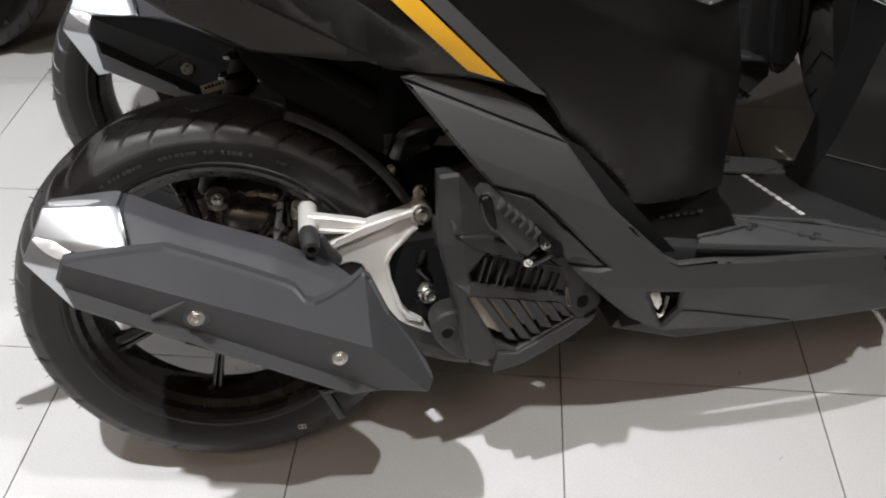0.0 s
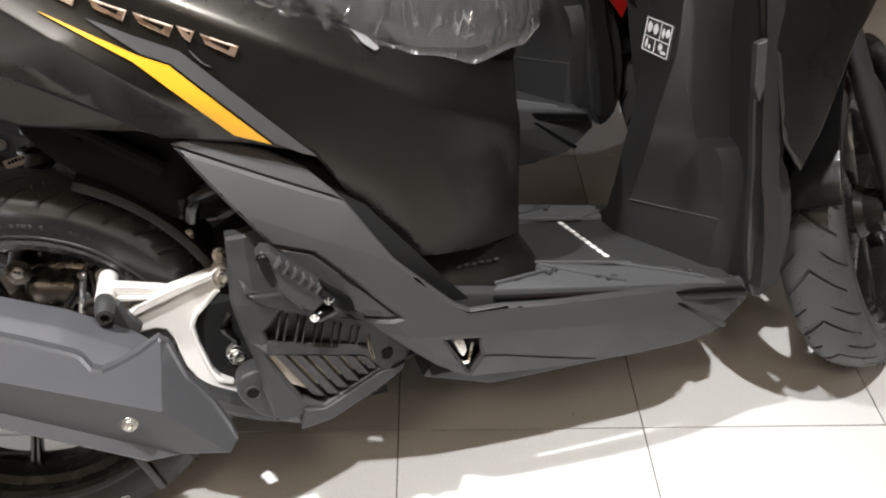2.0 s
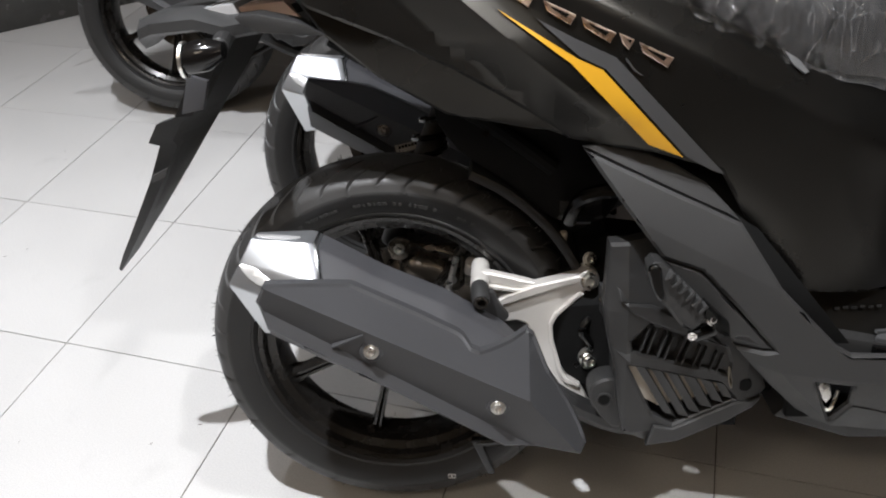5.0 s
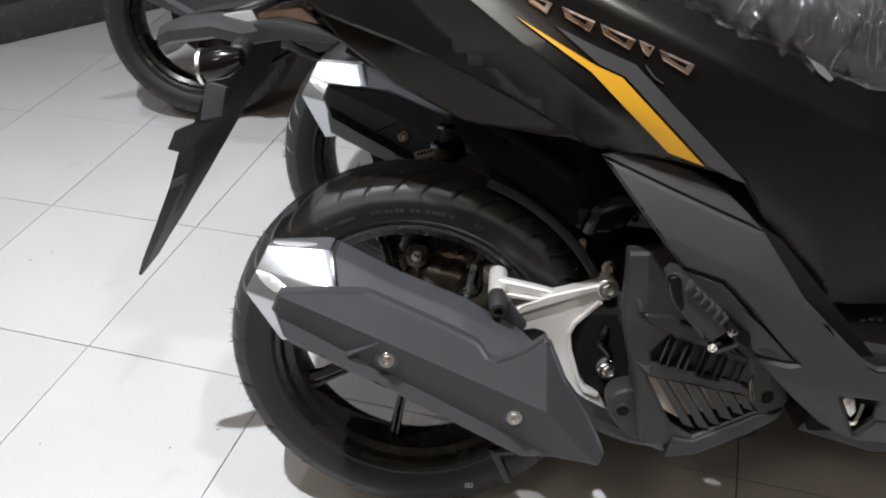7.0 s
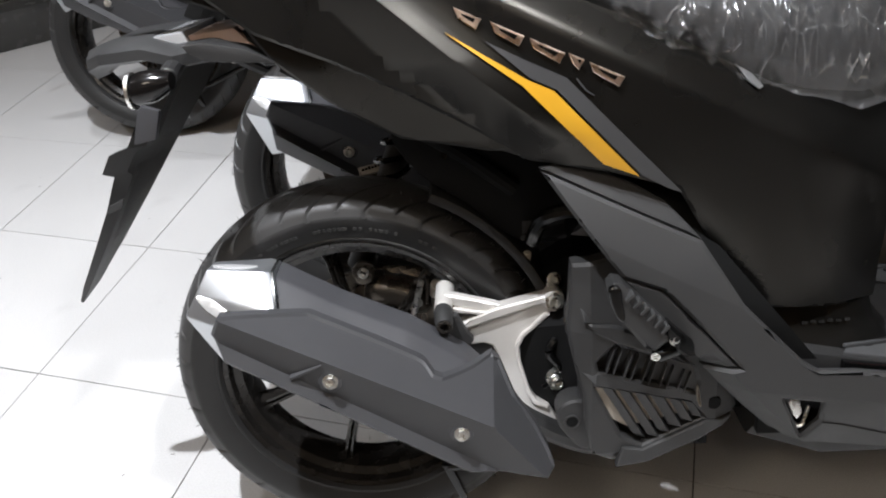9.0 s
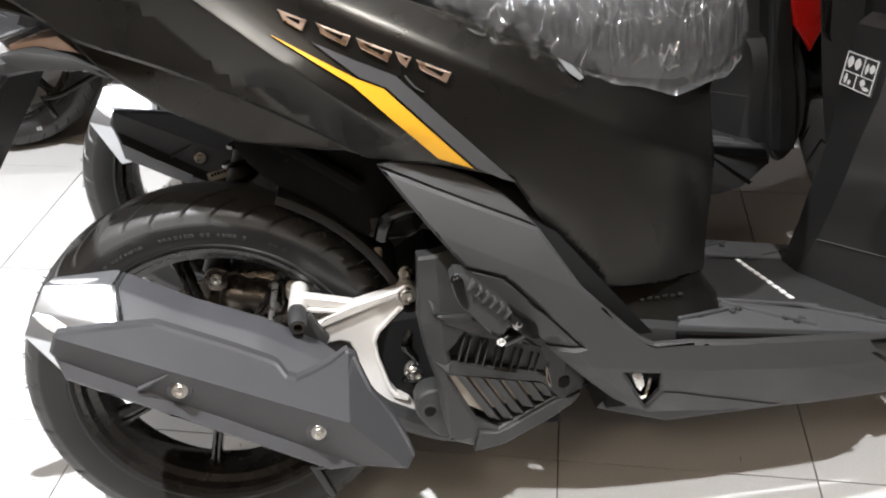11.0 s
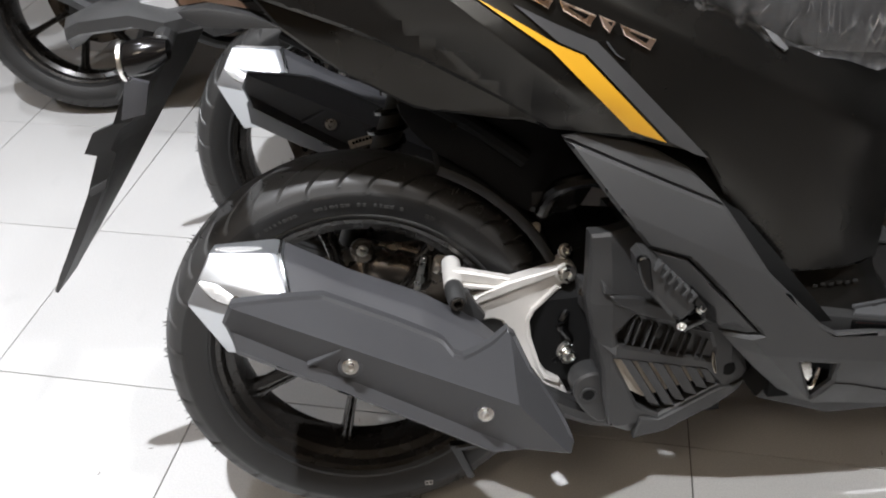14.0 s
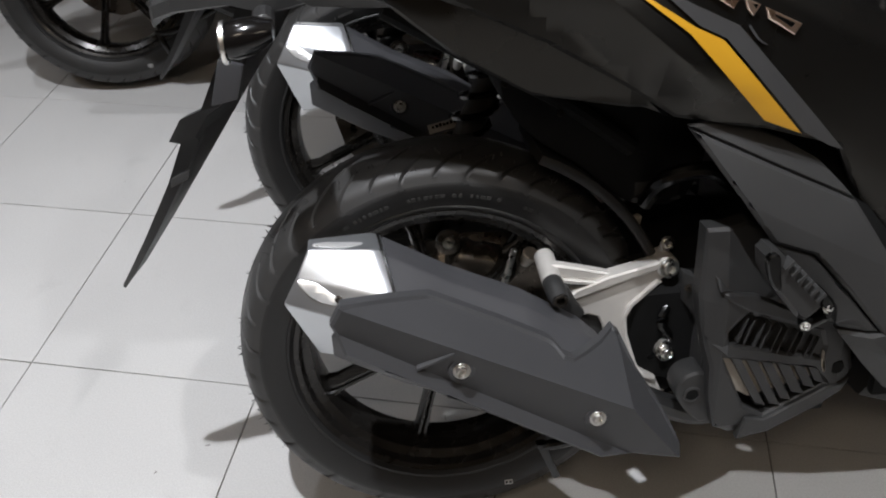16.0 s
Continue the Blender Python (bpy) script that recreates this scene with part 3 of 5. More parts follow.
def muffler(sc):
    def ring(x, zt, k=1.0, dy=0.0):
        return [(x - 0.06 * (z < -0.05), -0.15 + dy + (y + 0.15) * k, zt + z * k) for y, z in ((-0.093, -0.010), (-0.108, 0.0), (-0.158, 0.003), (-0.199, -0.029), (-0.208, -0.058), (-0.19, -0.098), (-0.11, -0.098), (-0.085, -0.05))]

    bm = loft([ring(-0.072, 0.459), ring(0.0, 0.4165), ring(0.08, 0.379), ring(0.150, 0.333), ring(0.170, 0.316, 0.8), ring(0.188, 0.285, 0.45, 0.01)])
    bmesh.ops.bevel(bm, geom=[e for e in bm.edges], offset=0.004, segments=2, affect="EDGES", profile=0.6, clamp_overlap=True)
    body = part("muffler", bm, M_MUFFLER, sc, "dark grey steel silencer body", sharp=40)
    right = [(-0.080, -0.096, 0.452), (-0.083, -0.108, 0.464), (-0.0795, -0.162, 0.470), (-0.070, -0.206, 0.438), (-0.073, -0.223, 0.405), (-0.090, -0.20, 0.360), (-0.090, -0.12, 0.352), (-0.080, -0.088, 0.40)]
    left = [(-0.150, -0.110, 0.455), (-0.149, -0.128, 0.471), (-0.1475, -0.167, 0.478), (-0.163, -0.1765, 0.450), (-0.178, -0.181, 0.425), (-0.150, -0.152, 0.342), (-0.144, -0.112, 0.350), (-0.148, -0.098, 0.41)]
    seam = [(x + 0.010, (y + 0.15) * 0.95 - 0.15, (z - 0.41) * 0.95 + 0.41) for x, y, z in right]
    lip = [(x * 0.8 - 0.030, (y + 0.145) * 0.85 - 0.145, (z - 0.42) * 0.85 + 0.42) for x, y, z in left]
    hole = [(x * 0.8 + 0.004, (y + 0.145) * 0.75 - 0.145, (z - 0.42) * 0.75 + 0.42) for x, y, z in left]
    bm = loft([seam, right, left, lip, hole])
    bmesh.ops.bevel(bm, geom=[e for e in bm.edges], offset=0.0035, segments=3, affect="EDGES", profile=0.55, clamp_overlap=True)
    cap = part("muffler_end_cap", bm, M_SILVER, body, "bright brushed silver end cap", sharp=50)
    band = [[(x + d, (y + 0.15) * k - 0.15, (z - 0.41) * k + 0.41) for x, y, z in right] for d, k in ((0.002, 0.97), (0.009, 0.97))]
    part("cap_seam", loft(band), M_GLOSS, cap, "dark joint ring behind the end cap", sharp=30)
    facet = plane(right[3], left[3], left[4])
    upper = plane(right[2], right[3], left[3])
    # Notch and slot get their highlights from a paler material.
    scoop = smooth([(-0.160, 0.4490), (-0.146, 0.4500), (-0.130, 0.4405), (-0.116, 0.4300), (-0.126, 0.4270), (-0.142, 0.4310), (-0.154, 0.4400)], 3)
    part("cap_notch", shell(scoop, lambda x, z: max(facet(x, z), upper(x, z)) - 0.0035 + 0.35 * max(0.0, above(x, z, (-0.158, 0.447), (-0.118, 0.4285))), 0.005, 0.0012, 0.008), M_HIGHLIGHT, cap, "scooped notch in the end cap, its highlight in the colour", sharp=40)
    slot = smooth([(-0.143, -0.1550), (-0.130, -0.1480), (-0.094, -0.1450), (-0.096, -0.1520), (-0.112, -0.1595), (-0.130, -0.1595)], 3)
    part("cap_slot", moved(prism(slot, -0.004, 0.0016, 0.0008, "z"), Matrix.Translation((-0.118, -0.15, 0.4728)) @ pose(0, 0, 0, -6, 7.0, 0) @ Matrix.Translation((0.118, 0.15, 0))), M_HIGHLIGHT, cap, "slot on the end cap's top, lamp reflection given as pale colour")
    part("cap_rivet", bolt((-0.1195, -0.1965, 0.4335), 0.004, (0, -1, 0.4)), M_CASE, cap)
    outline = [(-0.128, 0.431), (-0.1165, 0.4535), (-0.070, 0.4415), (-0.0275, 0.4294), (0.0483, 0.3893), (0.097, 0.3625), (0.103, 0.358), (0.1125, 0.3475), (0.1225, 0.3425), (0.138, 0.3405), (0.160, 0.339), (0.181, 0.3400), (0.190, 0.330), (0.207, 0.291), (0.231, 0.252), (0.246, 0.222), (0.252, 0.206), (0.149, 0.227), (-0.116, 0.399)]
    cover = part("muffler_cover", shell(outline, shield_y, 0.012, 0.0035, 0.02, cuts=[(FOLD_A, FOLD_B), (SILL_A, SILL_B), (FOLD_B, CREST_TOP), (FOLD_B, CREST_TIP)]), M_SHIELD, sc, "faceted dark plastic muffler cover", sharp=12)
    for x, z in ((-0.002, 0.3655), (0.142, 0.285)):
        y = shield_y(x, z)
        part("bolt", bolt((x, y - 0.001, z), 0.0092, (0, -1, 0.12)), M_CHROME, cover, "bright hex bolt with washer")
        part("bolt_seat", lathe([(0.0095, -0.0022), (0.0135, -0.0022), (0.0148, 0.004), (0.0095, 0.004)], 28, (x, y, z)), M_SHIELD, cover)
    part("cover_rib", loft([[(x, shield_y(x, 0.38) + v, 0.3745 + (x + 0.041) * 0.46 + w) for v, w in ((0.004, -0.005), (-0.0035, -0.0020), (-0.0035, 0.0006), (0.004, 0.0045))] for x in (-0.047, -0.043, -0.014, -0.009)]), M_SHIELD, cover)
    part("mount_tab", prism([(0.118, 0.352), (0.126, 0.372), (0.140, 0.372), (0.150, 0.350), (0.160, 0.336), (0.150, 0.322), (0.13, 0.335)], -0.108, -0.094, 0.002), M_BLACK, body, "black mounting tab on the silencer")
    part("exhaust_pipe", tube([(0.185, -0.135, 0.275), (0.22, -0.12, 0.225), (0.30, -0.10, 0.17), (0.36, -0.07, 0.15), (0.42, -0.03, 0.17)], 0.016), M_BLACK, body)


def stay_y(x, z):
    return -0.082 - 0.25 * max(0.0, 0.29 - z)


def bracket(sc):
    """The cast stay that carries the muffler and the pillion peg."""
    outline = [(0.140, 0.347), (0.155, 0.354), (0.192, 0.369), (0.256, 0.384), (0.268, 0.386), (0.275, 0.376), (0.270, 0.362), (0.257, 0.354), (0.224, 0.324), (0.2175, 0.311), (0.219, 0.287), (0.230, 0.247), (0.238, 0.235), (0.254, 0.228), (0.264, 0.206), (0.272, 0.184), (0.229, 0.190), (0.224, 0.207), (0.213, 0.232), (0.198, 0.259), (0.190, 0.297), (0.183, 0.312), (0.171, 0.3165), (0.146, 0.314)]
    stay = part("muffler_stay", shell(outline, stay_y, 0.014, 0.003, 0.02), M_ALLOY, sc, "cast aluminium muffler stay", sharp=30)
    ridge = [(0.140, 0.347), (0.155, 0.3545), (0.192, 0.370), (0.257, 0.385), (0.260, 0.376), (0.223, 0.3655), (0.160, 0.345), (0.142, 0.339)]
    part("stay_ridge", shell(ridge, lambda x, z: stay_y(x, z) - 0.006, 0.008, 0.002, 0.03), M_ALLOY, stay)
    part("stay_arm", shell([(0.124, 0.389), (0.136, 0.3875), (0.186, 0.374), (0.200, 0.369), (0.190, 0.362), (0.170, 0.364), (0.134, 0.371), (0.122, 0.372)], lambda x, z: stay_y(x, z) + 0.001, 0.010, 0.003, 0.03), M_ALLOY, stay)
    part("arm_flange", shell([(0.134, 0.372), (0.170, 0.365), (0.190, 0.363), (0.184, 0.358), (0.134, 0.366)], lambda x, z: stay_y(x, z) - 0.004, 0.010, 0.001, 0.03), M_ALLOY, stay)
    part("stay_rib", shell([(0.259, 0.356), (0.225, 0.325), (0.218, 0.311), (0.2195, 0.287), (0.2305, 0.247), (0.2385, 0.236), (0.254, 0.229), (0.253, 0.224), (0.233, 0.2315), (0.2255, 0.246), (0.2145, 0.287), (0.213, 0.312), (0.220, 0.3285), (0.253, 0.359)], lambda x, z: stay_y(x, z) - 0.0045, 0.006, 0.0015, 0.03), M_ALLOY, stay)
    part("stay_foot", shell([(0.229, 0.196), (0.268, 0.194), (0.273, 0.183), (0.230, 0.188)], lambda x, z: stay_y(x, z) - 0.006, 0.02, 0.0015, 0.03), M_ALLOY, stay)
    part("pillion_peg_boss", rod((0.124, -0.040, 0.381), (0.1225, -0.096, 0.374), 0.0122, 28), M_ALLOY, stay)
    part("peg_sleeve", lathe_on([(0.0001, 0.0), (0.0118, 0.0), (0.0122, 0.006), (0.0122, 0.024), (0.0112, 0.026), (0.0112, 0.034), (0.0100, 0.037), (0.0065, 0.037), (0.0060, 0.030), (0.0001, 0.030)], (0.1225, -0.095, 0.374), (0.1245, -0.133, 0.3695)), M_BLACK, stay, "dark knurled peg sleeve with a hex socket")
    part("hex_socket", lathe_on([(0.0062, 0.0), (0.0088, 0.0), (0.0088, 0.004), (0.0062, 0.004)], (0.12445, -0.1305, 0.3698), (0.1245, -0.1345, 0.3694), 6), M_CASE, stay, "steel hex socket")
    for p, r in (((0.264, -0.090, 0.3765), 0.0120), ((0.2655, -0.074, 0.4015), 0.0092)):
        part("bolt", bolt(p, r, (0.1, -1, 0.25)), M_CHROME, stay, "bright flanged bolt")
    part("rear_boss", rod((0.264, -0.055, 0.375), (0.264, -0.088, 0.3765), 0.0140, 24), M_ALLOY, stay)
    part("stay_post", rod((0.2655, -0.074, 0.4015), (0.264, -0.055, 0.375), 0.007, 12), M_ALLOY, stay)
    part("lower_bolt", bolt((0.262, -0.116, 0.196), 0.0075, (0.2, -1, -0.3)), M_CHROME, stay)


GRILLE_UP = [(0.306, 0.336), (0.327, 0.356), (0.424, 0.317), (0.431, 0.296), (0.428, 0.280), (0.308, 0.322)]
GRILLE_LOW = [(0.303, 0.302), (0.421, 0.266), (0.441, 0.242), (0.364, 0.212), (0.338, 0.226)]


def engine_y(x, z):
    y = -0.172 + 0.12 * (x - 0.36) + 0.55 * max(0.0, 0.300 - x) + 0.5 * max(0.0, 0.205 - z) + 0.22 * max(0.0, z - 0.375)
    return y + 0.5 * max(0.0, x - 0.455)


def engine_cover(sc):
    outline = [(0.279, 0.455), (0.323, 0.463), (0.360, 0.440), (0.420, 0.385), (0.460, 0.320), (0.487, 0.244), (0.472, 0.230), (0.371, 0.188), (0.328, 0.184), (0.300, 0.206), (0.292, 0.25), (0.290, 0.290), (0.284, 0.310), (0.276, 0.348), (0.272, 0.380), (0.275, 0.405)]
    cover = part("radiator_cover", shell(outline, engine_y, 0.02, 0.004, 0.016, cuts=[((0.300, 0.15), (0.300, 0.47)), ((0.25, 0.375), (0.50, 0.375)), ((0.25, 0.205), (0.5, 0.205)), ((0.455, 0.15), (0.455, 0.47))], holes=[GRILLE_UP, GRILLE_LOW]), M_BLACK, sc, "matt black plastic radiator cover with slots", sharp=18)
    part("grille_backing", shell([(0.298, 0.325), (0.325, 0.362), (0.432, 0.322), (0.438, 0.280)], lambda x, z: engine_y(0.36, 0.3) + 0.012, 0.004, 0, 0.05), M_BLACK, cover)
    # Sheet coloured near-black for the shade behind the slots.
    part("slot_backing", box(0.30, 0.45, -0.150, -0.140, 0.195, 0.31, 0.001), M_SHADE, cover)
    part("radiator_core", shell([(0.300, 0.304), (0.424, 0.268), (0.428, 0.250), (0.345, 0.236), (0.325, 0.250)], lambda x, z: engine_y(x, z) + 0.009, 0.006, 0.001, 0.03), M_CORE, cover, "pale metal radiator core behind the slots")
    # Pairs of lighter bars drawn for the lit edges of five ribs.
    for i in range(5):
        for d in (0.0, 0.0083):
            x, zt = 0.3270 + i * 0.0216 + d, 0.3525 - (i * 0.0216 + d) * 0.46
            y = engine_y(x, zt)
            part("grille_rib", loft([[(x - 0.009 * f + u, y + v, zt - 0.031 * f) for u, v in ((-0.0012, 0.012), (-0.0006, -0.0006), (0.0006, -0.0006), (0.0012, 0.012))] for f in (0.0, 1.0)]), M_GREY, cover)
    tops = (0.3115, 0.3315, 0.3515, 0.3720, 0.3945, 0.4140)
    wide = (0.0130, 0.0140, 0.0140, 0.0165, 0.0145, 0.0120)
    for i, (x, w) in enumerate(zip(tops, wide)):
        zt = 0.3045 - (x - 0.303) * 0.315
        drop = (0.083, 0.081, 0.068, 0.053, 0.038, 0.026)[i]
        rows = []
        for f in (0.0, 0.85, 1.0):
            cx, cz = x + 0.55 * drop * f, zt - drop * f
            y = engine_y(cx, cz) + 0.001 + 0.010 * (f > 0.9)
            rows.append([(cx, y + 0.012, cz), (cx + 0.0005, y, cz), (cx + w, y, cz - 0.3 * w), (cx + w + 0.001, y + 0.012, cz - 0.3 * w)])
        part("grille_slat", loft(rows), M_BLACK, cover)
    lug = part("cover_lug", shell(smooth([(0.262, 0.262), (0.276, 0.272), (0.296, 0.270), (0.304, 0.240), (0.304, 0.206), (0.290, 0.200), (0.270, 0.222), (0.259, 0.244)], 2), lambda x, z: -0.160, 0.03, 0.003, 0.02), M_BLACK, cover, sharp=25)
    part("lug_hole", lathe([(0.0080, -0.0015), (0.0105, -0.0015), (0.0115, 0.004), (0.0080, 0.004)], 28, (0.278, -0.1605, 0.2425)), M_BLACK, lug)
    # Near-black end face stands for the shade within the lug's hole.
    part("hole_plug", rod((0.278, -0.1608, 0.2425), (0.278, -0.13, 0.2425), 0.0082, 20), M_SHADE, lug)
    for p, r in (((0.4525, 0.2625), 0.0085),):
        y = engine_y(*p)
        # Flat dark disc instead of an open hole, shade given as colour.
        part("cover_hole", lathe([(0.0001, -0.0008), (r, -0.0008), (r + 0.0012, 0.003), (0.0001, 0.003)], 24, (p[0], y, p[1])), M_SHADE, cover)
    part("core_edge", shell(smooth([(0.4305, 0.290), (0.4335, 0.280), (0.4365, 0.262), (0.4345, 0.260), (0.4300, 0.274)], 3), lambda x, z: engine_y(x, z) - 0.0015, 0.006, 0.001, 0.02), M_CORE, cover, "pale metal edge beside the vents")
    ledge = plane((0.286, -0.166, 0.405), (0.330, -0.166, 0.384), (0.288, -0.176, 0.391))
    part("cover_ledge", shell([(0.287, 0.4045), (0.308, 0.4025), (0.330, 0.388), (0.318, 0.3840), (0.290, 0.3905)], lambda x, z: ledge(x, z) - 0.004, 0.014, 0.002, 0.02), M_BLACK, cover, sharp=18)
    part("cover_brow", shell([(0.290, 0.3900), (0.330, 0.3840), (0.400, 0.345), (0.420, 0.322), (0.330, 0.360), (0.302, 0.378)], lambda x, z: engine_y(x, z) - 0.004, 0.012, 0.003, 0.02), M_BLACK, cover, sharp=18)
    part("cover_tab", shell([(0.284, 0.324), (0.306, 0.3195), (0.3045, 0.309)], lambda x, z: engine_y(x, z) - 0.006 + 0.5 * max(0.0, z - 0.31), 0.01, 0.001, 0.02), M_GREY, cover)
    lip = [(0.338, 0.2145), (0.363, 0.2085), (0.440, 0.2400), (0.478, 0.2375), (0.474, 0.2300), (0.371, 0.1885), (0.330, 0.1855)]
    part("slot_rim", shell(lip, lambda x, z: engine_y(x, max(z, 0.205)) - 0.005, 0.010, 0.002, 0.03), M_BLACK, cover)
    part("side_knuckle", loft([octagon(0.276, -0.100, 0.360, 0.012, 0.018), octagon(0.285, -0.114, 0.355, 0.018, 0.024), octagon(0.298, -0.130, 0.330, 0.020, 0.030), octagon(0.290, -0.132, 0.280, 0.018, 0.024)]), M_BLACK, cover, sharp=25)
    part("knuckle_stud", bolt((0.2775, -0.122, 0.366), 0.005, (-0.3, -1, 0.2)), M_CASE, cover)


def folding_step(sc):
    """The folded pillion footrest."""
    outline = [(0.311, 0.456), (0.317, 0.462), (0.327, 0.459), (0.378, 0.406), (0.379, 0.390), (0.364, 0.3755), (0.352, 0.382), (0.327, 0.414), (0.314, 0.436)]
    face = lambda x, z: -0.228 + 0.45 * max(0.0, above(x, z, (0.327, 0.447), (0.376, 0.396)))
    step = part("pillion_footrest", shell(outline, face, 0.026, 0.004, 0.012, cuts=[((0.327, 0.447), (0.376, 0.396))]), M_BLACK, sc, "folded black pillion footrest", sharp=30)
    for i in range(6):
        x, z = 0.3335 + i * 0.0078, 0.4475 - i * 0.0082
        part("rubber_rib", moved(box(-0.0062, 0.0062, -0.012, 0.0025, -0.0017, 0.0017, 0.0008), Matrix.Translation((x, -0.2225, z)) @ pose(0, 0, 0, 0, -48, 0)), M_GREY, step)
    part("footrest_toe", shell(smooth([(0.3105, 0.455), (0.317, 0.4605), (0.324, 0.456), (0.326, 0.440), (0.329, 0.420), (0.322, 0.420), (0.314, 0.436)], 3), lambda x, z: -0.232, 0.006, 0.002, 0.02), M_GLOSS, step)
    part("pivot_bolt", bolt((0.384, -0.228, 0.391), 0.0065, (0.3, -0.8, 0.3)), M_CHROME, step)
    part("pivot_bolt", bolt((0.3645, -0.226, 0.3695), 0.0055, (-0.1, -0.9, -0.2)), M_CHROME, step)
    part("hinge", rod((0.366, -0.218, 0.366), (0.402, -0.205, 0.372), 0.009, 16), M_GLOSS, step)
    part("hinge_arm", loft([octagon(0.376, -0.222, 0.404, 0.010, 0.010), octagon(0.388, -0.220, 0.388, 0.012, 0.013), octagon(0.404, -0.205, 0.370, 0.010, 0.012), octagon(0.43, -0.17, 0.35, 0.010, 0.010)]), M_GLOSS, step, sharp=24)


def body(sc, paint, accent, stripe, trim):
    """Side covers, tail, tunnel, floor, leg shield."""
    upper = [(-0.23, 0.835), (-0.12, 0.778), (-0.06, 0.735), (0.02, 0.705), (0.10, 0.668), (0.18, 0.620), (0.232, 0.584), (0.27, 0.580), (0.318, 0.574), (0.392, 0.553), (0.425, 0.497), (0.47, 0.425), (0.500, 0.3935), (0.56, 0.384), (0.663, 0.366), (0.663, 0.45), (0.666, 0.55), (0.676, 0.605), (0.655, 0.634), (0.585, 0.638), (0.50, 0.652), (0.44, 0.684), (0.36, 0.725), (0.24, 0.775), (0.0, 0.85), (-0.18, 0.88)]
    flank = part("side_cover", shell(upper, side_y, 0.005, 0.004, 0.016, cuts=[*FOLD, SHOULDER, CREST, *[beside(*CREST, k) for k in (-0.004, -0.002, 0.002, 0.004, 0.012, 0.020, 0.030, 0.040, 0.050)], *[beside(*SHOULDER, k) for k in (-0.007, -0.003, 0.003, 0.007)], (*FACET[0], 0.62), (*beside(*FACET[0], 0.004), 0.62), (*beside(*FACET[0], -0.004), 0.62)]), paint, sc, "satin black side cover with a yellow decal", sharp=40)
    part("side_cover_far", shell(upper, side_y, 0.005, 0.004, 0.03, side=1), paint, sc)
    k = 0.0028

    def decal(name, outline, mat, label, lift=k):
        return part(name, shell(outline, lambda x, z: side_y(x, z) - lift, lift * 0.7, 0, 0.012, cuts=[((0.212, 0.655), (0.40, 0.535))]), mat, flank, label, sharp=40)

    decal("decal_stripe", [(0.150, 0.733), (0.232, 0.681), (0.259, 0.668), (0.349, 0.570), (0.311, 0.585), (0.226, 0.676)], accent, "orange-yellow decal stripe")
    decal("decal_band", [(0.190, 0.722), (0.232, 0.700), (0.272, 0.681), (0.396, 0.549), (0.380, 0.555), (0.352, 0.571), (0.2615, 0.6695), (0.234, 0.683)], stripe, "dark grey decal band")
    rows = [(0.159, 0.757, 0.028), (0.196, 0.741, 0.034), (0.235, 0.723, 0.036), (0.274, 0.706, 0.016), (0.295, 0.696, 0.036)]
    for x, z, w in rows:
        o = [(x, z), (x + w, z - 0.47 * w), (x + w - 0.006, z - 0.47 * w - 0.010), (x + 0.004, z - 0.011)]
        emb = part("emblem_bar", shell(o, lambda X, Z: side_y(X, Z) - 0.004, 0.004, 0.0012, 0.02), M_ROSE, flank, "polished rose-gold emblem bar")
        part("emblem_slot", shell([(x + 0.008, z - 0.0065), (x + w * 0.78, z - 0.44 * w), (x + w * 0.70, z - 0.44 * w - 0.0035), (x + 0.010, z - 0.009)], lambda X, Z: side_y(X, Z) - 0.0048, 0.001, 0, 0.03), M_GLOSS, emb)
    part("tiny_script", shell(smooth([(0.283, 0.680), (0.292, 0.668), (0.300, 0.662), (0.300, 0.6612), (0.291, 0.6665), (0.282, 0.6785)], 2), lambda X, Z: side_y(X, Z) - 0.002, 0.001, 0, 0.05), stripe, flank)
    under = [(-0.26, 0.795), (-0.135, 0.770), (-0.082, 0.752), (-0.045, 0.704), (0.014, 0.655), (0.09, 0.610), (0.16, 0.598), (0.205, 0.590), (0.235, 0.578), (0.18, 0.630), (0.10, 0.672), (0.02, 0.712), (-0.06, 0.745), (-0.12, 0.79), (-0.2, 0.84)]
    part("tail_underside_cover", shell(under, lambda x, z: side_y(x, z) + 0.012 + 0.08 * max(0, 0.70 - z), 0.005, 0.003, 0.02), paint, sc, "satin black lower tail cover", sharp=30)
    part("tail_underside_far", shell(under, lambda x, z: side_y(x, z) + 0.012 + 0.3 * max(0, 0.70 - z), 0.005, 0.003, 0.04, side=1), M_BLACK, sc)

    top_trim = [(0.243, 0.578), (0.268, 0.580), (0.309, 0.572), (0.345, 0.556), (0.381, 0.534), (0.404, 0.510), (0.4165, 0.4955), (0.343, 0.5300)]
    part("panel_trim", shell(top_trim, low_y, 0.005, 0.002, 0.014), M_GREY, sc, "dark grey upper side trim", sharp=30)
    lower = [(0.2445, 0.5750), (0.343, 0.5282), (0.4195, 0.4920), (0.467, 0.417), (0.538, 0.342), (0.556, 0.330), (0.60, 0.328), (0.75, 0.303), (0.985, 0.258), (0.997, 0.244), (0.994, 0.222), (0.945, 0.186), (0.90, 0.176), (0.80, 0.175), (0.75, 0.178), (0.65, 0.187), (0.539, 0.202), (0.48, 0.268), (0.426, 0.334), (0.470, 0.334), (0.420, 0.393), (0.376, 0.441), (0.331, 0.4565), (0.29, 0.512)]
    hole = [(0.524, 0.287), (0.570, 0.280), (0.574, 0.247), (0.560, 0.214)]
